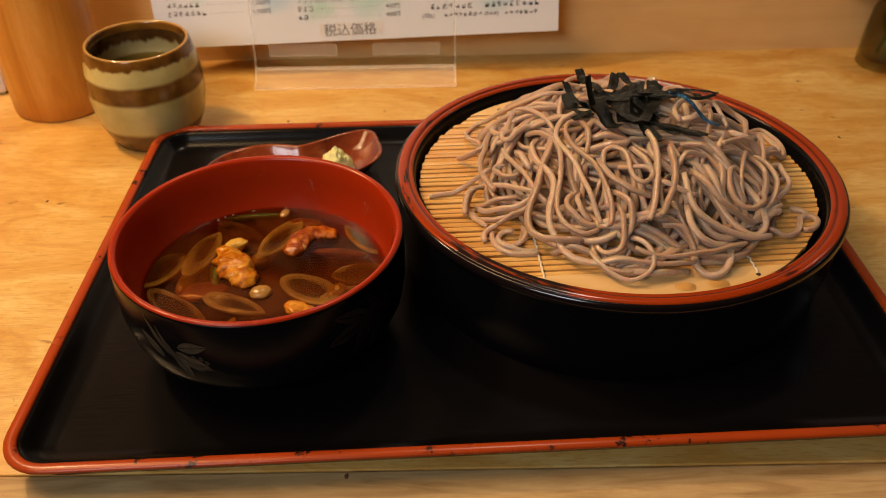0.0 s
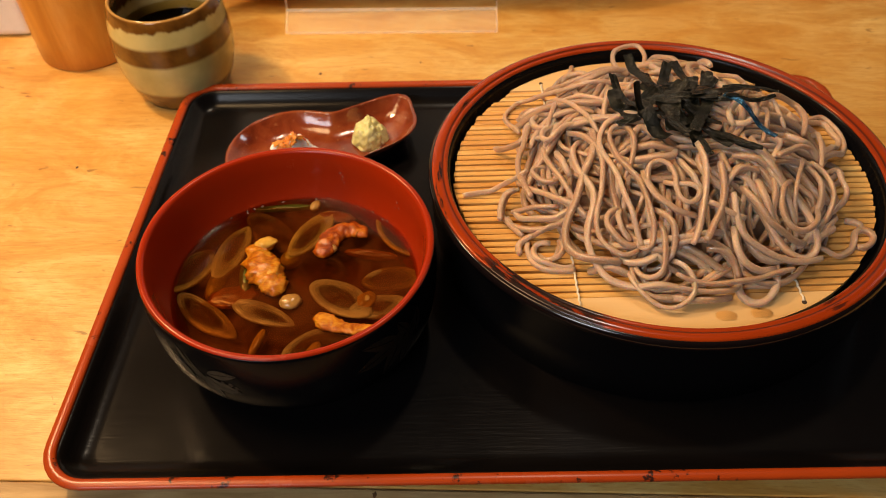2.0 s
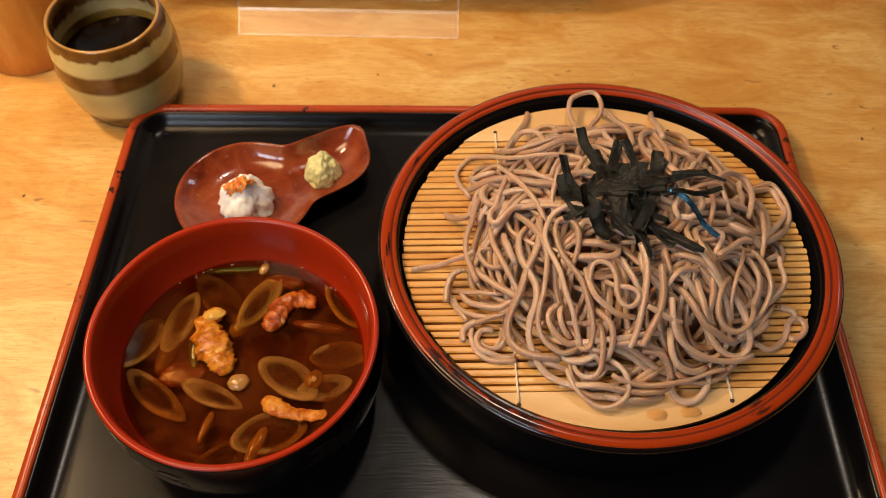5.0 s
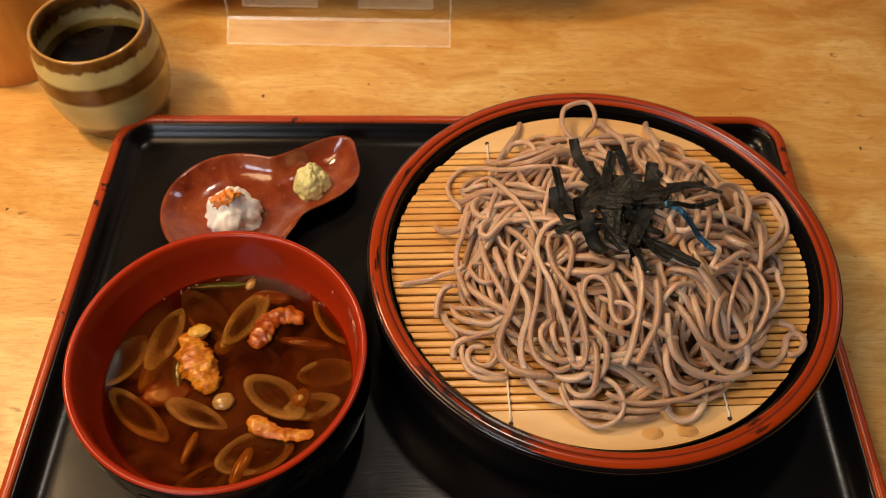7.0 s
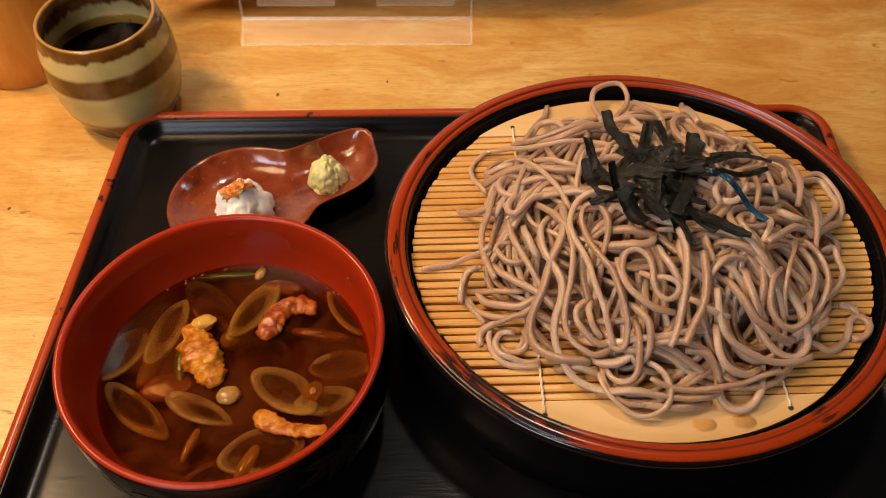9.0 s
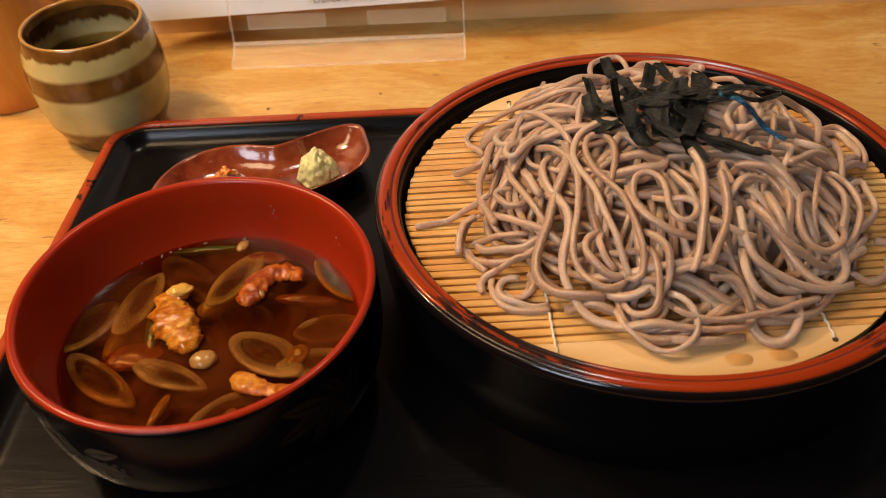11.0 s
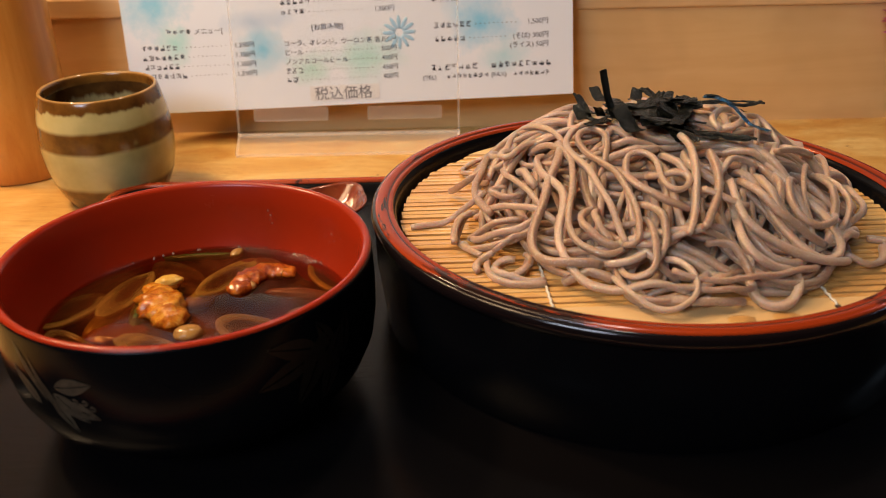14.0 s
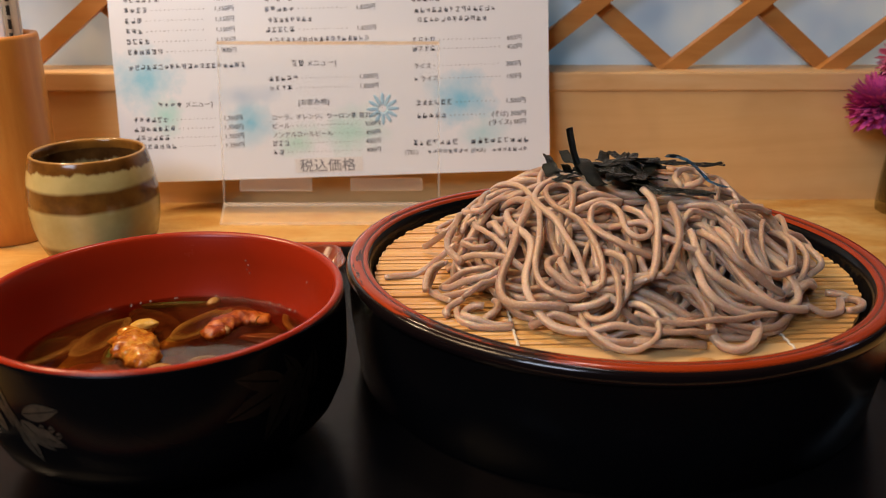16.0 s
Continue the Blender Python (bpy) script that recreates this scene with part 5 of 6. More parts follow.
leek(-0.1600, -0.0730, -32, 0.0335, 0.0190, -0.0029, (1, 1), M["leek_pale"], 0.48, "pale diagonal leek slice in the soup", 0.05)
leek(-0.1420, -0.0770, 12, 0.0254, 0.0140, -0.0032, (1, -1), M["leek_pale"], 0.62, "pale leek slice half under the soup", 0.0)
leek(-0.1350, -0.0300, -52, 0.0350, 0.0168, -0.0043, (1, 2), M["leek"], 0.34, SOAKED, 0.0)
leek(-0.1360, -0.0590, 6, 0.0318, 0.0140, -0.0042, (1, 1), M["leek_pale"], 0.55, SOAKED, 0.08)
leek(-0.2010, -0.0290, -40, 0.0382, 0.0168, -0.0042, (1, 1), M["leek_dark"], 0.40, SOAKED, 0.0)
leek(-0.1660, -0.1010, 20, 0.0360, 0.0202, -0.0034, (1, 1), M["leek_pale"], 0.30, "thin outer leek ring in the soup", 0.0)
leek(-0.2230, -0.0840, -38, 0.0382, 0.0140, -0.0040, (1, 2), M["leek_pale"], 0.42, "soaked brown leek slice in the soup", 0.05)
leek(-0.1860, -0.1130, 30, 0.0297, 0.0134, -0.0040, (1, 1), M["leek_dark"], 0.5, "soaked brown leek slice in the soup", 0.0)


def morsel(name, x, y, turn, size, z, seed, material, label, category, rough=0.35):
    ob = part(name, blob(seed, *size, rough, 1.8, 4), material)
    ob.matrix_world = pose(x, y, SOUP_Z + z, 0, 0, turn)
    return tagged(ob, label, category)


def lump(name, beads, seed, material, label, category, rough=0.3, z=-0.0008, flat=0.62):
    """One curved, uneven piece of meat along a bend; (x, y, half-width) in millimetres."""
    way = catmull([(x / 1000, y / 1000, r / 1000) for x, y, r in beads], 0.0005)
    way = [Vector(q) for q in way]
    c = way[len(way) // 2]
    n, verts, faces = 28, [], []
    total = len(way) - 1
    for k, q in enumerate(way):
        d = way[min(k + 1, total)] - way[max(k - 1, 0)]
        d.z = 0
        d.normalize()
        side = Vector((-d.y, d.x, 0))
        r = q.z * min(1.0, math.sqrt(max(0.002, 1 - max(0.0, 1 - min(k, total - k) * 0.0005 / (q.z * 0.8)) ** 2)))
        for i in range(n):
            a = 2 * math.pi * i / n
            o = side * math.cos(a) + Vector((0, 0, math.sin(a) * flat))
            w = Vector((q.x, q.y, 0)) + o * r
            g = w * 250 + Vector((seed, 0, 0))
            m = 1 + rough * noise.noise(g) + rough * 0.60 * noise.noise(g * 2.3) + rough * 0.15 * noise.noise(g * 5.1)
            fold = 1 - 0.025 * max(0, math.sin(a)) * (0.5 + 0.5 * math.sin(k * 0.0005 / 0.0026 + seed)) ** 3
            w = Vector((q.x, q.y, 0)) + o * r * m * fold
            verts.append((w.x - c.x, w.y - c.y, w.z))
    for k in range(total):
        for i in range(n):
            a, b = k * n + i, k * n + (i + 1) % n
            faces.append((a, b, b + n, a + n))
    faces.append(tuple(range(n))[::-1])
    faces.append(tuple(total * n + i for i in range(n)))
    ob = part(name, mesh_of(name, verts, faces), material)
    ob.location = (c.x, c.y, SOUP_Z + z)
    return tagged(ob, label, category), c


def chicken():
    a, c = lump("chicken_piece", ((-197, -41, 3.4), (-202, -41.5, 4.4), (-205.5, -46, 5.0), (-203, -52, 7.0), (-199, -58, 8.6), (-194.5, -65, 7.2), (-189, -72.5, 4.2)), 3, M["chicken"], "golden curved piece of simmered chicken in the soup", "chicken", 0.32)
    for i, (x, y, r, turn) in enumerate(((-0.2010, -0.0412, 0.0044, 20), (-0.1945, -0.0630, 0.0040, 110))):
        b = part("fat", blob(i + 20, r * 1.3, r * 0.8, r * 0.45, 0.2, 1.6, 4), M["fat"], a, "pale skin and fat")
        b.matrix_local = pose(x - c.x, y - c.y, 0.0022, 0, 0, turn)
    lump("chicken_piece", ((-155, -35, 2.6), (-154, -31, 3.8), (-160, -29.5, 4.4), (-166, -33, 5.0), (-171, -40, 5.2), (-172.5, -49, 3.8)), 7, M["chicken_dark"], "browned curled piece of chicken in the soup", "chicken", 0.34)
    lump("chicken_piece", ((-170, -84, 2.8), (-166, -88, 4.6), (-159, -91, 3.4), (-152, -92.5, 3.4), (-145, -92.5, 2.8), (-139, -91.5, 2.2)), 9, M["chicken"], "narrow strip of chicken skin in the soup", "chicken", 0.36, -0.0008, 0.40)
    morsel("mushroom", -0.1835, -0.0770, 10, (0.0054, 0.0044, 0.0030), -0.0010, 12, M["cap"], "small pale mushroom cap in the soup", "mushroom", 0.08)
    morsel("mushroom", -0.1690, -0.0430, 10, (0.0040, 0.0030, 0.0024), -0.0008, 13, M["cap"], "small pale mushroom cap in the soup", "mushroom", 0.14)
    morsel("mushroom", -0.1805, -0.0115, 70, (0.0040, 0.0026, 0.0022), -0.0019, 14, M["cap"], "small pale mushroom cap in the soup", "mushroom", 0.05)
    morsel("mushroom", -0.1480, -0.0735, 70, (0.0056, 0.0046, 0.0022), -0.0036, 15, M["cap"], "small brown mushroom cap in the soup", "mushroom", 0.15)
    morsel("mushroom", -0.1710, -0.1070, 70, (0.0100, 0.0034, 0.0026), -0.0042, 16, M["cap"], "mushroom stem in the soup", "mushroom", 0.08)
    morsel("mushroom", -0.1960, -0.0990, 75, (0.0085, 0.0022, 0.0020), -0.0040, 17, M["cap"], "mushroom stem in the soup", "mushroom", 0.08)
    morsel("carrot_piece", -0.2120, -0.0720, 10, (0.0120, 0.0070, 0.0022), -0.0044, 18, M["vegetable"], "brown simmered vegetable under the soup", "vegetable", 0.15)
    morsel("carrot_piece", -0.1690, -0.0180, -5, (0.0100, 0.0040, 0.0022), -0.0038, 19, M["vegetable"], "brown simmered vegetable under the soup", "vegetable", 0.15)
    morsel("carrot_piece", -0.1480, -0.0440, -8, (0.0140, 0.0030, 0.0022), -0.0038, 21, M["vegetable"], "brown simmered vegetable under the soup", "vegetable", 0.15)
    morsel("leek_green", -0.2085, -0.0600, 100, (0.0110, 0.0030, 0.0018), -0.0032, 22, M["greens"], "green leek leaf under the soup", "leek", 0.12)
    morsel("leek_green", -0.1350, -0.0180, -45, (0.0180, 0.0030, 0.0018), -0.0034, 23, M["greens"], "green leek leaf under the soup", "leek", 0.12)
    morsel("leek_green", -0.1960, -0.0125, 5, (0.0180, 0.0020, 0.0018), -0.0030, 24, M["greens"], "green leek leaf under the soup", "leek", 0.12)


chicken()


def bubbles():
    """Small pale dots painted as glints at the soup's edge; drops inside the bowl."""
    r = random.Random(8)
    for k in range(14):
        a = r.choice((1.1, 1.3, 1.6, 2.2, 0.5, 0.7, 0.9, 1.9)) + r.uniform(-0.15, 0.15)
        d = 0.0588 - abs(r.gauss(0, 0.002))
        bm = bmesh.new()
        bmesh.ops.create_icosphere(bm, subdivisions=2, radius=r.uniform(0.0004, 0.0007))
        for f in bm.faces:
            f.smooth = True
        ob = part("bubble", bm, M["glint_dot"])
        ob.location = (BOWL.x + d * math.cos(a), BOWL.y + d * math.sin(a) * BOWL_SY, SOUP_Z - 0.0004)
        tagged(ob, "tiny pale dot painted as a glint at the soup's edge", "bubble", "bubbles on the soup")
    for a, z, size in ((1.30, 0.0565, 0.0005), (1.28, 0.0545, 0.0006), (1.29, 0.0525, 0.0005), (1.27, 0.0510, 0.0006), (1.29, 0.0495, 0.0004), (0.72, 0.0540, 0.0006), (0.69, 0.0515, 0.0005), (0.74, 0.0500, 0.0005)):
        d = 0.0632 + (z - 0.0575) * 0.10
        bm = bmesh.new()
        bmesh.ops.create_icosphere(bm, subdivisions=2, radius=size)
        for f in bm.faces:
            f.smooth = True
        ob = part("soup_drop", bm, M["glint_dot"])
        ob.location = (BOWL.x + d * math.cos(a), BOWL.y + d * math.sin(a) * BOWL_SY, z)
        tagged(ob, "small drop of broth clinging inside the red bowl", "drop", "drops inside the bowl")


bubbles()

# ---- condiment dish ----
DISH = pose(-0.1855, 0.0615, TRAY_FLOOR, 0, 0, 29)


def condiment_dish():
    """A gourd-shaped dish: a large and a small hollow joined by a waist."""
    n = 96
    big, small = (-0.022, 0.0, 0.0400), (0.037, 0.0, 0.0215)

    def edge(a):
        d = Vector((math.cos(a), math.sin(a)))
        best = 0.0
        for k in range(41):
            t = k / 40
            cx = big[0] + (small[0] - big[0]) * t
            waist = 1 - 0.20 * math.sin(math.pi * t) ** 1.4
            r = (big[2] + (small[2] - big[2]) * t) * waist
            b = d.x * cx
            disc = b * b - cx * cx + r * r
            if disc > 0:
                best = max(best, b + math.sqrt(disc))
        return best * (1 + 0.20 * math.exp(-((math.atan2(math.sin(a - 0.3), math.cos(a - 0.3))) / 0.15) ** 2))
    outline = [edge(2 * math.pi * i / n) for i in range(n)]
    outline = [(outline[i - 2] + 2 * outline[i - 1] + 3 * outline[i] + 2 * outline[(i + 1) % n] + outline[(i + 2) % n]) / 9 for i in range(n)]
    verts, faces = [], []
    rows = [(0.55, 0.0), (0.62, 0.0012), (0.80, 0.0050), (0.96, 0.0125), (1.0, 0.0150), (0.985, 0.0158), (0.955, 0.0145), (0.86, 0.0085), (0.68, 0.0048), (0.4, 0.0036), (0.05, 0.0034)]
    for k, z in rows:
        for i in range(n):
            a = 2 * math.pi * i / n
            lift = 0.0018 * max(0, math.cos(a)) ** 3 if z > 0.01 else 0
            verts.append((outline[i] * k * math.cos(a), outline[i] * k * math.sin(a), z + lift))
    for j in range(len(rows) - 1):
        for i in range(n):
            a, b = j * n + i, j * n + (i + 1) % n
            faces.append((a, b, b + n, a + n))
    faces.append(tuple(range(n))[::-1])
    faces.append(tuple((len(rows) - 1) * n + i for i in range(n)))
    ob = part("condiment_dish", mesh_of("condiment_dish", verts, faces), M["dish"])
    ob.matrix_world = DISH
    tagged(ob, "gourd-shaped russet glazed condiment dish on the tray", "dish")


condiment_dish()


def paste(name, x, y, z, size, seed, material, label, category, rough=0.5):
    bm = blob(seed, *size, rough, 1.7, 5)
    for v in bm.verts:
        if v.co.z < 0:
            v.co.z *= 0.25
        v.co.x *= 1 - 0.25 * max(v.co.z, 0) / size[2]
        v.co.y *= 1 - 0.25 * max(v.co.z, 0) / size[2]
        v.co += Vector((noise.noise(v.co * 800), noise.noise(v.co * 800 + Vector((5, 0, 0))), noise.noise(v.co * 800 + Vector((0, 5, 0))))) * 0.0005
        v.co += Vector((noise.noise(v.co * 2100), noise.noise(v.co * 2100 + Vector((5, 0, 0))), noise.noise(v.co * 2100 + Vector((0, 5, 0))))) * 0.0003
    ob = part(name, bm, material)
    ob.matrix_world = pose(x, y, z)
    return tagged(ob, label, category)


rad = paste("grated_radish", -0.2050, 0.0520, 0.0105, (0.0165, 0.0140, 0.0215), 41, M["radish"], "heap of grated white radish with chili on the dish", "radish", 0.30)
heap = BVHTree.FromPolygons([v.co for v in rad.data.vertices], [p.vertices[:] for p in rad.data.polygons])
rng = random.Random(12)
for k in range(34):
    x, y = rng.gauss(-0.0015, 0.0034), rng.gauss(-0.002, 0.0030)
    hit, nrm = heap.ray_cast(Vector((x, y, 0.05)), Vector((0, 0, -1)))[:2]
    if hit:
        r = rng.uniform(0.0016, 0.0032)
        b = part("chili", blob(50 + k, r, r * 0.8, r * 0.22, 0.9), M["chili"], rad, "orange grated chili on top")
        b.matrix_local = Matrix.Translation(hit) @ nrm.to_track_quat("Z", "Y").to_matrix().to_4x4()
paste("wasabi", -0.1620, 0.0770, 0.0115, (0.0105, 0.0120, 0.0138), 44, M["wasabi"], "small heap of pale green wasabi on the dish", "wasabi", 0.22)


# ---- water drops left on the mat and the tray ----
for x, y, z, r, flat in ((-0.2690, 0.1180, TRAY_FLOOR, 0.0011, 0.5), (-0.2636, 0.1163, TRAY_FLOOR, 0.0013, 0.5), (-0.2650, 0.1079, TRAY_FLOOR, 0.0012, 0.5)):
    drop = part("water_drop", blob(x * 100, r, r, r * flat, 0.15), M["glass"])
    drop.location = (x, y, z + r * flat * 0.7)
    tagged(drop, "small clear water drop on a washed surface", "water drop", "water drops")

# ---- tea cup ----
def tea_cup():
    cup = thing("tea_cup", pose(-0.2963, 0.1459, 0), "stoneware tea cup with green-grey glaze and brown bands, half full", "cup")
    out = [(0.0255, 0.0), (0.0275, 0.0005), (0.0285, 0.0030), (0.0310, 0.0070), (0.0345, 0.0150), (0.0368, 0.0250), (0.0376, 0.0340), (0.0374, 0.0430), (0.0360, 0.0530), (0.0340, 0.0620), (0.0331, 0.0650),
           (0.0323, 0.0662), (0.0311, 0.0660), (0.0303, 0.0645), (0.0305, 0.0605)]
    inn = [(0.0305, 0.0605), (0.0316, 0.0560), (0.0334, 0.0430), (0.0330, 0.0260), (0.0290, 0.0120), (0.0200, 0.0080), (0.0, 0.0075)]
    part("body", mesh_of("body", *lathe([(r * 1.03, z * 1.067) for r, z in out], 96, 1, 1, False, (True, False))), M["glaze"], cup)
    part("inside", mesh_of("inside", *lathe([(r * 1.03, z * 1.067) for r, z in inn], 96, 1, 1, False, (False, True))), M["glaze_pale"], cup, "pale glazed inside")
    part("tea", mesh_of("tea", *lathe([(0.0339, 0.0464), (0.0335, 0.0460), (0.0, 0.0460)], 64, 1, 1, False, (False, True))), M["tea"], cup, "dark green tea")
    part("tea_depth", mesh_of("tea_depth", *lathe([(0.0341, 0.0400), (0.0, 0.0400)], 64)), M["tea_deep"], cup, "dark tea below the surface")


tea_cup()
for k in range(7):
    bm = bmesh.new()
    bmesh.ops.create_icosphere(bm, subdivisions=2, radius=random.uniform(0.0006, 0.0011))
    for f in bm.faces:
        f.smooth = True
    drop = part("bubble", bm, M["glass"])
    a = random.uniform(0, 6.28)
    d = random.uniform(0.012, 0.031)
    drop.location = (-0.2955 + d * math.cos(a), 0.1465 + d * math.sin(a), 0.0458)
    tagged(drop, "tiny clear bubble on the tea in the cup", "bubble", "bubbles on the tea")


# ---- chopstick holder ----
def chopstick_holder():
    h = thing("chopstick_holder", pose(-0.3790, 0.1950, 0), "reddish bamboo tube holding paper-wrapped chopsticks", "holder")
    out = [(0.0330, 0.0), (0.0350, 0.0012), (0.0356, 0.020), (0.0362, 0.070), (0.0366, 0.132), (0.0362, 0.1345), (0.0322, 0.1345), (0.0315, 0.132), (0.0310, 0.010), (0.0, 0.010)]
    part("tube", mesh_of("tube", *lathe(out, 72)), M["bamboo_tube"], h)
    r = random.Random(3)
    for i in range(7):
        a = i * 0.9
        x, y = 0.017 * math.cos(a), 0.017 * math.sin(a)
        bm = box(-0.0105, 0.0105, -0.0016, 0.0016, 0.0, 0.200, 0.0008)
        p = part("paper_sleeve", bm, M["paper_white"], h, "white paper chopstick sleeve")
        p.matrix_local = pose(x, y, 0.012, r.uniform(-4, 4), r.uniform(-4, 4), r.uniform(-25, 25))
        for k in range(9):
            q = part("mark", box(-0.0012, 0.0012, -0.00195, -0.0017, 0.100 + k * 0.0085, 0.1060 + k * 0.0085), M["ink"], p, "black printed mark")
            q.location = (0.004, 0, 0)


chopstick_holder()


# ---- white condiment pot ----
def condiment_pot():
    pot = thing("condiment_pot", pose(-0.4560, 0.2250, 0, 0, 0, 2), "white porcelain pot with red painted flowers", "pot")
    part("body", box(-0.030, 0.030, -0.022, 0.022, 0.0, 0.075, 0.006, 4), M["white"], pot)
    for cx, cz in ((0.012, 0.034), (0.000, 0.052), (0.018, 0.058), (-0.014, 0.030)):
        for k in range(5):
            a = 2 * math.pi * k / 5 + cx * 90
            bm = blob(k, 0.0034, 0.0004, 0.0022, 0.1, 2.0, 2)
            q = part("painted_petal", bm, M["red_paint"], pot)
            q.matrix_local = Matrix.Translation((cx + 0.0045 * math.cos(a), -0.0221, cz + 0.0045 * math.sin(a))) @ Matrix.Rotation(-a, 4, "Y")


condiment_pot()

# ---- menu in its stand ----
LEAN = 11.0
MENU = pose(-0.3120, 0.2345, 0.0238, -LEAN, 0, 0) @ pose(0, 0, 0, 0, -2.0, 0) @ pose(0, 0, 0, 0, 0, 1.0) @ Matrix.Diagonal((1.055, 1, 1.035, 1))
PAPER_W, PAPER_H = 0.297, 0.210


def menu_sheet():
    menu = thing("menu_sheet", MENU, "laminated white menu sheet with blue flower print and black writing", "menu")
    part("sheet", box(0, PAPER_W, 0, 0.0006, 0, PAPER_H), M["paper"], menu)

    def words(text, u, v, size, material=M["ink"], right=False):
        c = bpy.data.curves.new("words", "FONT")
        c.body, c.size, c.extrude = text, size, 0.00004
        c.align_x = "RIGHT" if right else "LEFT"
        tmp = bpy.data.objects.new("words", c)
        me = bpy.data.meshes.new_from_object(tmp)
        bpy.data.objects.remove(tmp)
        me.materials.clear()
        ob = part("printed_line", me, material, menu)
        ob.matrix_local = pose(u / 1000, -0.00012, v / 1000, 90, 0, 0)

    def bars(u, v, n, size, seed, gap=0.25, material=M["ink"]):
        """Illegible characters: short bars of their size."""
        r = random.Random(seed)
        bm = bmesh.new()
        for k in range(n):
            x = u / 1000 + k * size
            for zz, hh in r.sample(((0.17, 0.13), (0.40, 0.12), (0.62, 0.12), (0.86, 0.11), (0.30, 0.10)), r.choice((2, 3, 3, 4))):
                w = size * (1 - gap) * r.uniform(0.55, 1.0)
                x0 = x + (size * (1 - gap) - w) * r.random()
                z0 = v / 1000 + size * (zz - 0.15)
                q = [bm.verts.new(p) for p in ((x0, -0.00015, z0), (x0 + w, -0.00015, z0), (x0 + w, -0.00015, z0 + hh * size), (x0, -0.00015, z0 + hh * size))]
                bm.faces.new(q)
            for _ in range(r.choice((1, 1, 2))):
                x0, za, zb = x + size * (1 - gap) * r.uniform(0.05, 0.85), v / 1000 + size * r.uniform(0, 0.3), v / 1000 + size * r.uniform(0.55, 0.9)
                bm.faces.new([bm.verts.new(p) for p in ((x0, -0.0002, za), (x0 + size * 0.11, -0.0002, za), (x0 + size * 0.11, -0.0002, zb), (x0, -0.0002, zb))])
        part("illegible_line", bm, material, menu)

    def row(u0, u1, v, n, price, seed, name="", size=0.0042, tail="円"):
        if name:
            words(name, u0, v, size)
            wide = len(name) * size * 1000 * 0.98
        else:
            bars(u0, v, n, size * 0.98, seed)
            wide = n * size * 980
        pw = (len(price) * 0.58 + 1.0) * size * 1000
        dots = max(0, int((u1 - u0 - wide - pw - 2) / 2.9))
        bm = bmesh.new()
        for k in range(dots):
            bmesh.ops.create_circle(bm, cap_ends=True, segments=6, radius=0.00035, matrix=Matrix.Translation(((u0 + wide + 2.2 + k * 2.9) / 1000, -0.00015, v / 1000 + size * 0.35)) @ Matrix.Rotation(math.pi / 2, 4, "X"))
        part("dotted_leader", bm, M["ink_soft"], menu)
        words(price + tail, u1, v, size, M["ink"], True)

    a0, a1, b0, b1, c0, c1 = 10.5, 84.5, 105, 180, 204, 281
    for k, (n, pr) in enumerate(((6, "1,350"), (4, "1,150"), (3, "1,150"), (3, "1,150"), (4, "1,150"), (6, "900"))):
        row(a0, a1, 123.5 - k * 7.0, n, pr, 60 + k)
    bars(a0, 78, 20, 0.0040, 5)
    bars(28, 52, 4, 0.0044, 6)
    words("メニュー]", 46.5, 52, 0.0044)
    for k, (n, pr) in enumerate(((6, "1,350"), (7, "1,350"), (6, "1,350"), (7, "1,350"))):
        row(a0, a1 + 1, 42 - k * 6.3, n, pr, 70 + k)
    for k, (n, pr) in enumerate(((5, "1,350"), (5, "1,650"))):
        row(b0, b1, 121.5 - k * 6.8, n, pr, 80 + k)
    bars(b0 + 2, 107.5, 8, 0.0038, 7)
    row(b0, b1, 100.8, 5, "1,650", 83, "")
    bars(b0 + 2, 93.8, 18, 0.0038, 8)
    bars(121, 77.5, 2, 0.0048, 31)
    words("メニュー]", 131, 77.5, 0.0048)
    row(b0, b1, 67.8, 5, "1,500", 85)
    row(b0, b1, 61.2, 4, "1,500", 86)
    words("[お飲み物]", 124, 51, 0.0046)
    row(b0, b1, 41.2, 0, "各250", 87, "コーラ、オレンジ、ウーロン茶")
    row(b0, b1, 35.2, 0, "550", 88, "ビール")
    row(b0, b1, 29.0, 0, "450", 89, "ノンアルコールビール")
    row(b0, b1, 22.8, 3, "450", 90)
    row(b0, b1, 16.6, 2, "400", 91)
    row(c0, c1 - 2, 118.5, 5, "1,500", 92)
    bars(c0 + 2, 111, 14, 0.0040, 9)
    bars(c0 + 4, 104.5, 12, 0.0040, 10)
    row(c0, c1 - 2, 91, 4, "650", 93)
    row(c0, c1 - 2, 85, 4, "450", 94)
    row(c0, c1 - 3, 73.5, 0, "200", 95, "ライス")
    bars(c0, 64.8, 1, 0.0042, 32)
    row(c0 + 4.5, c1 - 3, 64.8, 0, "150", 96, "ライス")
    row(c0 + 1, c1, 48, 6, "1,500", 97, "", 0.0044)
    row(c0 + 1, c1, 39, 5, "(そば) 300", 98, "", 0.0044)
    words("(ライス) 50円", c1, 33, 0.0044, M["ink"], True)
    bars(c0 - 2, 20, 7, 0.0046, 11)
    bars(c0 + 38, 20, 9, 0.0046, 12)
    words("(TEL)", c0 - 8, 14, 0.0042)
    bars(c0 + 8, 14, 8, 0.0036, 13)
    words("(FAX)", c0 + 38, 14, 0.0042)
    bars(c0 + 53, 14, 7, 0.0036, 14)
    lab = part("price_label", box(0.1195, 0.1665, -0.0003, -0.0001, 0.0035, 0.0135), M["paper_white"], menu, "white slip with hand-written words")
    c = bpy.data.curves.new("words", "FONT")
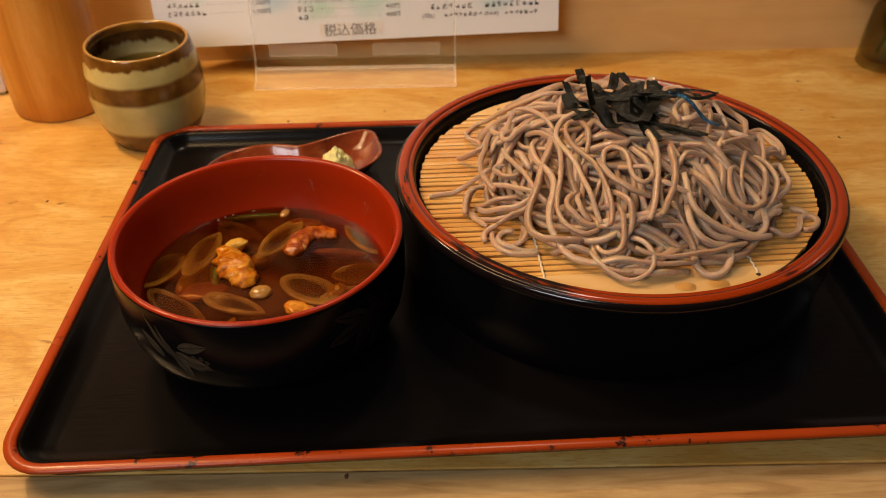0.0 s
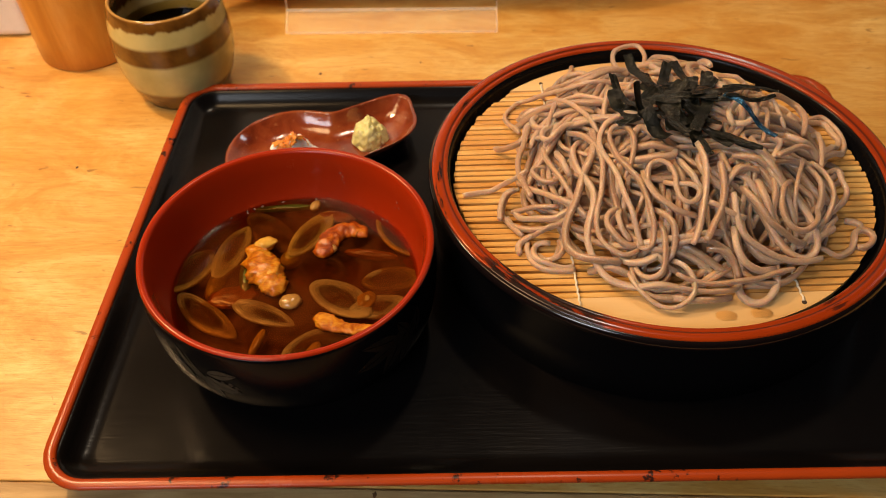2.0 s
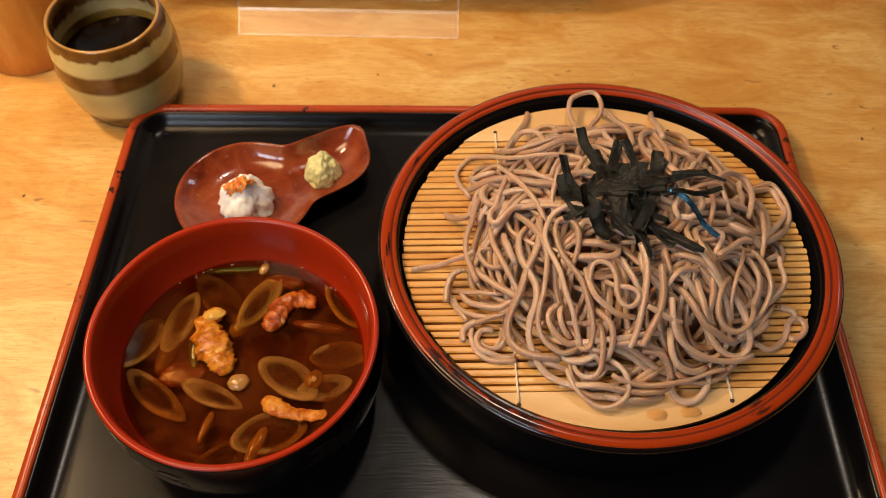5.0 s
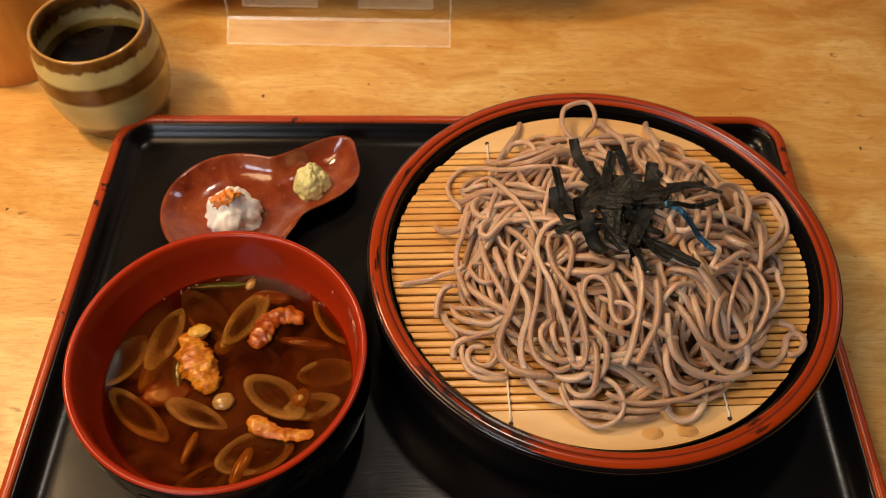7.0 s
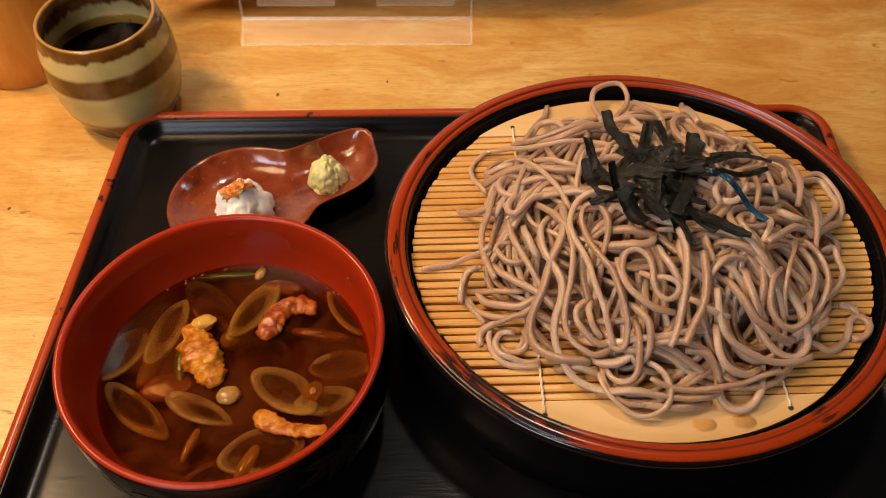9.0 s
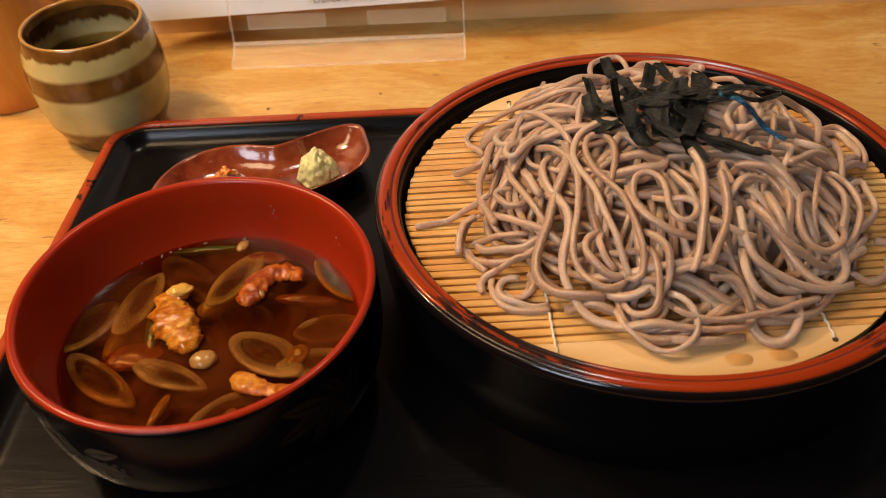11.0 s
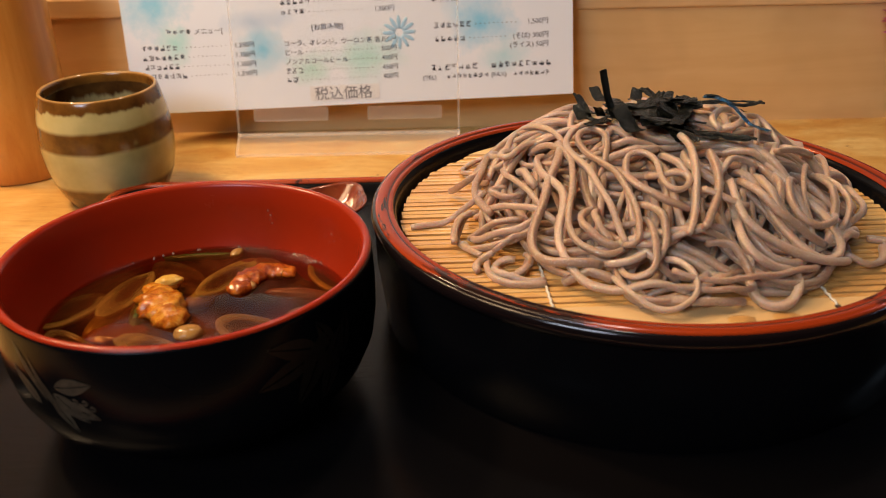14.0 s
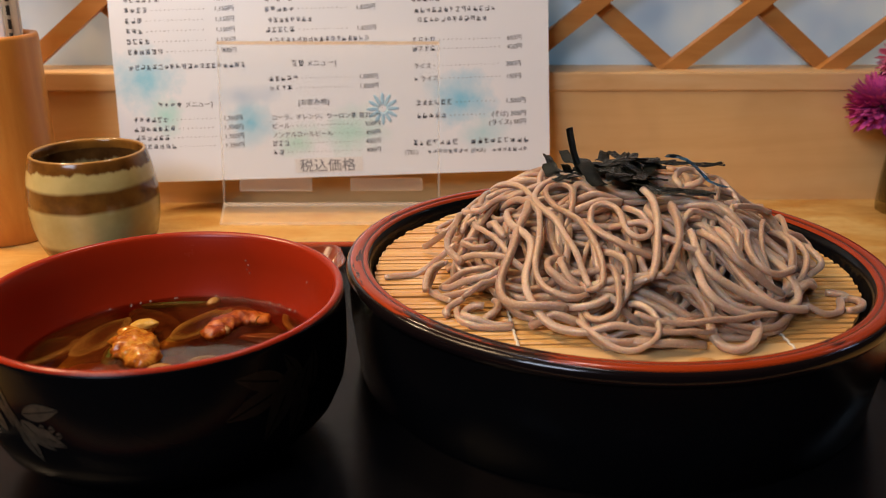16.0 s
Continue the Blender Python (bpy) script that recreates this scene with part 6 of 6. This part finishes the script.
    c.body, c.size, c.extrude = "税込価格", 0.0098, 0.00004
    tmp = bpy.data.objects.new("words", c)
    me = bpy.data.meshes.new_from_object(tmp)
    bpy.data.objects.remove(tmp)
    me.materials.clear()
    ob = part("printed_line", me, M["ink_soft"], lab)
    ob.matrix_local = pose(0.1225, -0.0004, 0.0046, 90, 0, 0)
    for k in range(12):
        a = 2 * math.pi * k / 12
        bm = blob(k, 0.0046, 0.00008, 0.0013, 0.05, 2.0, 2)
        q = part("printed_petal", bm, M["blue_ink"], menu)
        q.matrix_local = Matrix.Translation((0.182 + 0.0068 * math.cos(a), -0.0001, 0.0465 + 0.0068 * math.sin(a))) @ Matrix.Rotation(-a, 4, "Y")


menu_sheet()


def menu_stand():
    st = thing("menu_stand", pose(-0.1585, 0.2110, 0, 0, 0, 1.3), "clear acrylic menu stand on the counter, holding the sheet", "stand")
    w = 0.0785

    def sheet(name, y0, z0, y1, z1, x0=-w, x1=w, thick=0.0022, material=M["acrylic"]):
        d = Vector((0, y1 - y0, z1 - z0))
        nrm = Vector((0, -d.z, d.y)).normalized() * thick
        bm = bmesh.new()
        vs = [bm.verts.new((x, y + o.y, z + o.z)) for x in (x0, x1) for (y, z, o) in ((y0, z0, Vector()), (y1, z1, Vector()), (y1, z1, nrm), (y0, z0, nrm))]
        for q in ((0, 1, 2, 3), (7, 6, 5, 4), (0, 4, 5, 1), (1, 5, 6, 2), (2, 6, 7, 3), (3, 7, 4, 0)):
            bm.faces.new([vs[i] for i in q])
        bmesh.ops.recalc_face_normals(bm, faces=bm.faces)
        ob = part(name, bm, material, st)
        ob.visible_shadow = False
        return ob
    t = math.tan(math.radians(LEAN))
    y0 = 0.0160
    sheet("foot", 0.0, 0.0003, y0, 0.0100, material=M["acrylic_foot"])
    sheet("panel", y0 + 0.0004, 0.0104, y0 + t * 0.112, 0.122)
    sheet("panel_edge", y0 + t * 0.1122, 0.1222, y0 + t * 0.1144, 0.1244, thick=0.0026, material=M["acrylic_top"])
    sheet("bend", y0 - 0.0008, 0.0094, y0 + 0.0006, 0.0112, thick=0.0026, material=M["acrylic_edge"])
    sheet("foot_edge", -0.0008, 0.0002, 0.0002, 0.0008, thick=0.002, material=M["acrylic_edge"])
    for x in (-w - 0.0002, w - 0.0010):
        sheet("side_edge", y0 + 0.0002, 0.0106, y0 + t * 0.1118, 0.1218, x, x + 0.0012, 0.0024, M["acrylic_edge"])
        sheet("side_edge", 0.0002, 0.0004, y0 - 0.0002, 0.0099, x, x + 0.0012, 0.0024, M["acrylic_edge"])
    for x0, x1 in ((-0.066, -0.014), (0.014, 0.066)):
        yy = y0 + t * 0.014
        sheet("tab", yy - 0.0030, 0.0215, yy - 0.0010, 0.0300, x0, x1, 0.0012, M["acrylic_foot"])
        for x in (x0, x1 - 0.0008):
            sheet("tab_edge", yy - 0.0031, 0.0216, yy - 0.0011, 0.0298, x, x + 0.0008, 0.0014, M["acrylic_tab"])
        sheet("tab_edge", yy - 0.0034, 0.0208, yy - 0.0030, 0.0216, x0, x1, 0.0014, M["acrylic_tab"])


menu_stand()


# ---- flowers in a jar ----
def pompon(parent, c, r, seed, material):
    rr = random.Random(seed)
    verts, faces = [], []
    for k in range(640):
        z = 1 - 1.85 * (k + 0.5) / 640
        a = k * 2.39996
        d = Vector((math.sqrt(max(0, 1 - z * z)) * math.cos(a), math.sqrt(max(0, 1 - z * z)) * math.sin(a), z))
        d = (d + Vector((rr.uniform(-0.15, 0.15), rr.uniform(-0.15, 0.15), rr.uniform(-0.15, 0.15)))).normalized()
        side = d.cross(Vector((0.3, 0.2, 1))).normalized()
        upv = side.cross(d)
        ln, w = r * rr.uniform(0.70, 1.02), r * 0.075
        base = Vector(c)
        i0 = len(verts)
        for s, ww in ((0.25, 0.5), (0.65, 1.0), (0.92, 0.9), (1.0, 0.3)):
            q = base + d * ln * s + upv * ln * 0.12 * s * s
            for side_k, lift in ((-1, 0.5), (0, 0.0), (1, 0.5)):
                verts.append(q + side * w * ww * side_k + upv * w * ww * lift)
        for j in range(3):
            for m in range(2):
                q = i0 + j * 3 + m
                faces.append((q, q + 1, q + 4, q + 3))
    part("blossom", mesh_of("blossom", verts, faces), material, parent, "pink pompon blossom")


def flower_jar():
    jar = thing("flower_jar", pose(0.2725, 0.2480, 0), "small clear glass jar holding pink pompon flowers", "flowers")
    out = [(0.0190, 0.0), (0.0205, 0.0008), (0.0210, 0.006), (0.0205, 0.030), (0.0190, 0.046), (0.0165, 0.052), (0.0170, 0.058), (0.0155, 0.058), (0.0150, 0.052), (0.0185, 0.044), (0.0192, 0.030), (0.0195, 0.008), (0.0, 0.005)]
    part("jar", mesh_of("jar", *lathe(out, 48)), M["jar"], jar, "clear glass jar")
    ring = [(0.0013 * math.cos(a), 0.0013 * math.sin(a)) for a in np.linspace(0, 2 * math.pi, 7, endpoint=False)]
    heads = (((-0.026, 0.012, 0.078), 0.0265, M["petal"]), ((-0.016, 0.006, 0.113), 0.022, M["petal_pale"]), ((0.016, 0.004, 0.098), 0.021, M["petal"]), ((0.004, -0.008, 0.078), 0.018, M["petal"]))
    for i, (c, r, m) in enumerate(heads):
        pompon(jar, c, r, i + 4, m)
        way = [(0.008 * math.cos(i * 2), 0.008 * math.sin(i * 2), 0.007), (0.002 * i - 0.003, 0.002, 0.05), (c[0] * 0.7, c[1] * 0.7, c[2] - 0.012), c]
        part("stem", mesh_of("stem", *sweep(catmull(way, 0.004), ring)), M["stem"], jar)
    for i in range(5):
        a = i * 1.3
        bm = blob(i + 60, 0.013, 0.005, 0.0006, 0.2, 2.0, 2)
        q = part("leaf", bm, M["stem"], jar, "green leaf")
        q.matrix_local = pose(0.012 * math.cos(a), 0.012 * math.sin(a), 0.062 + 0.004 * i, 25, -20, math.degrees(a))


flower_jar()
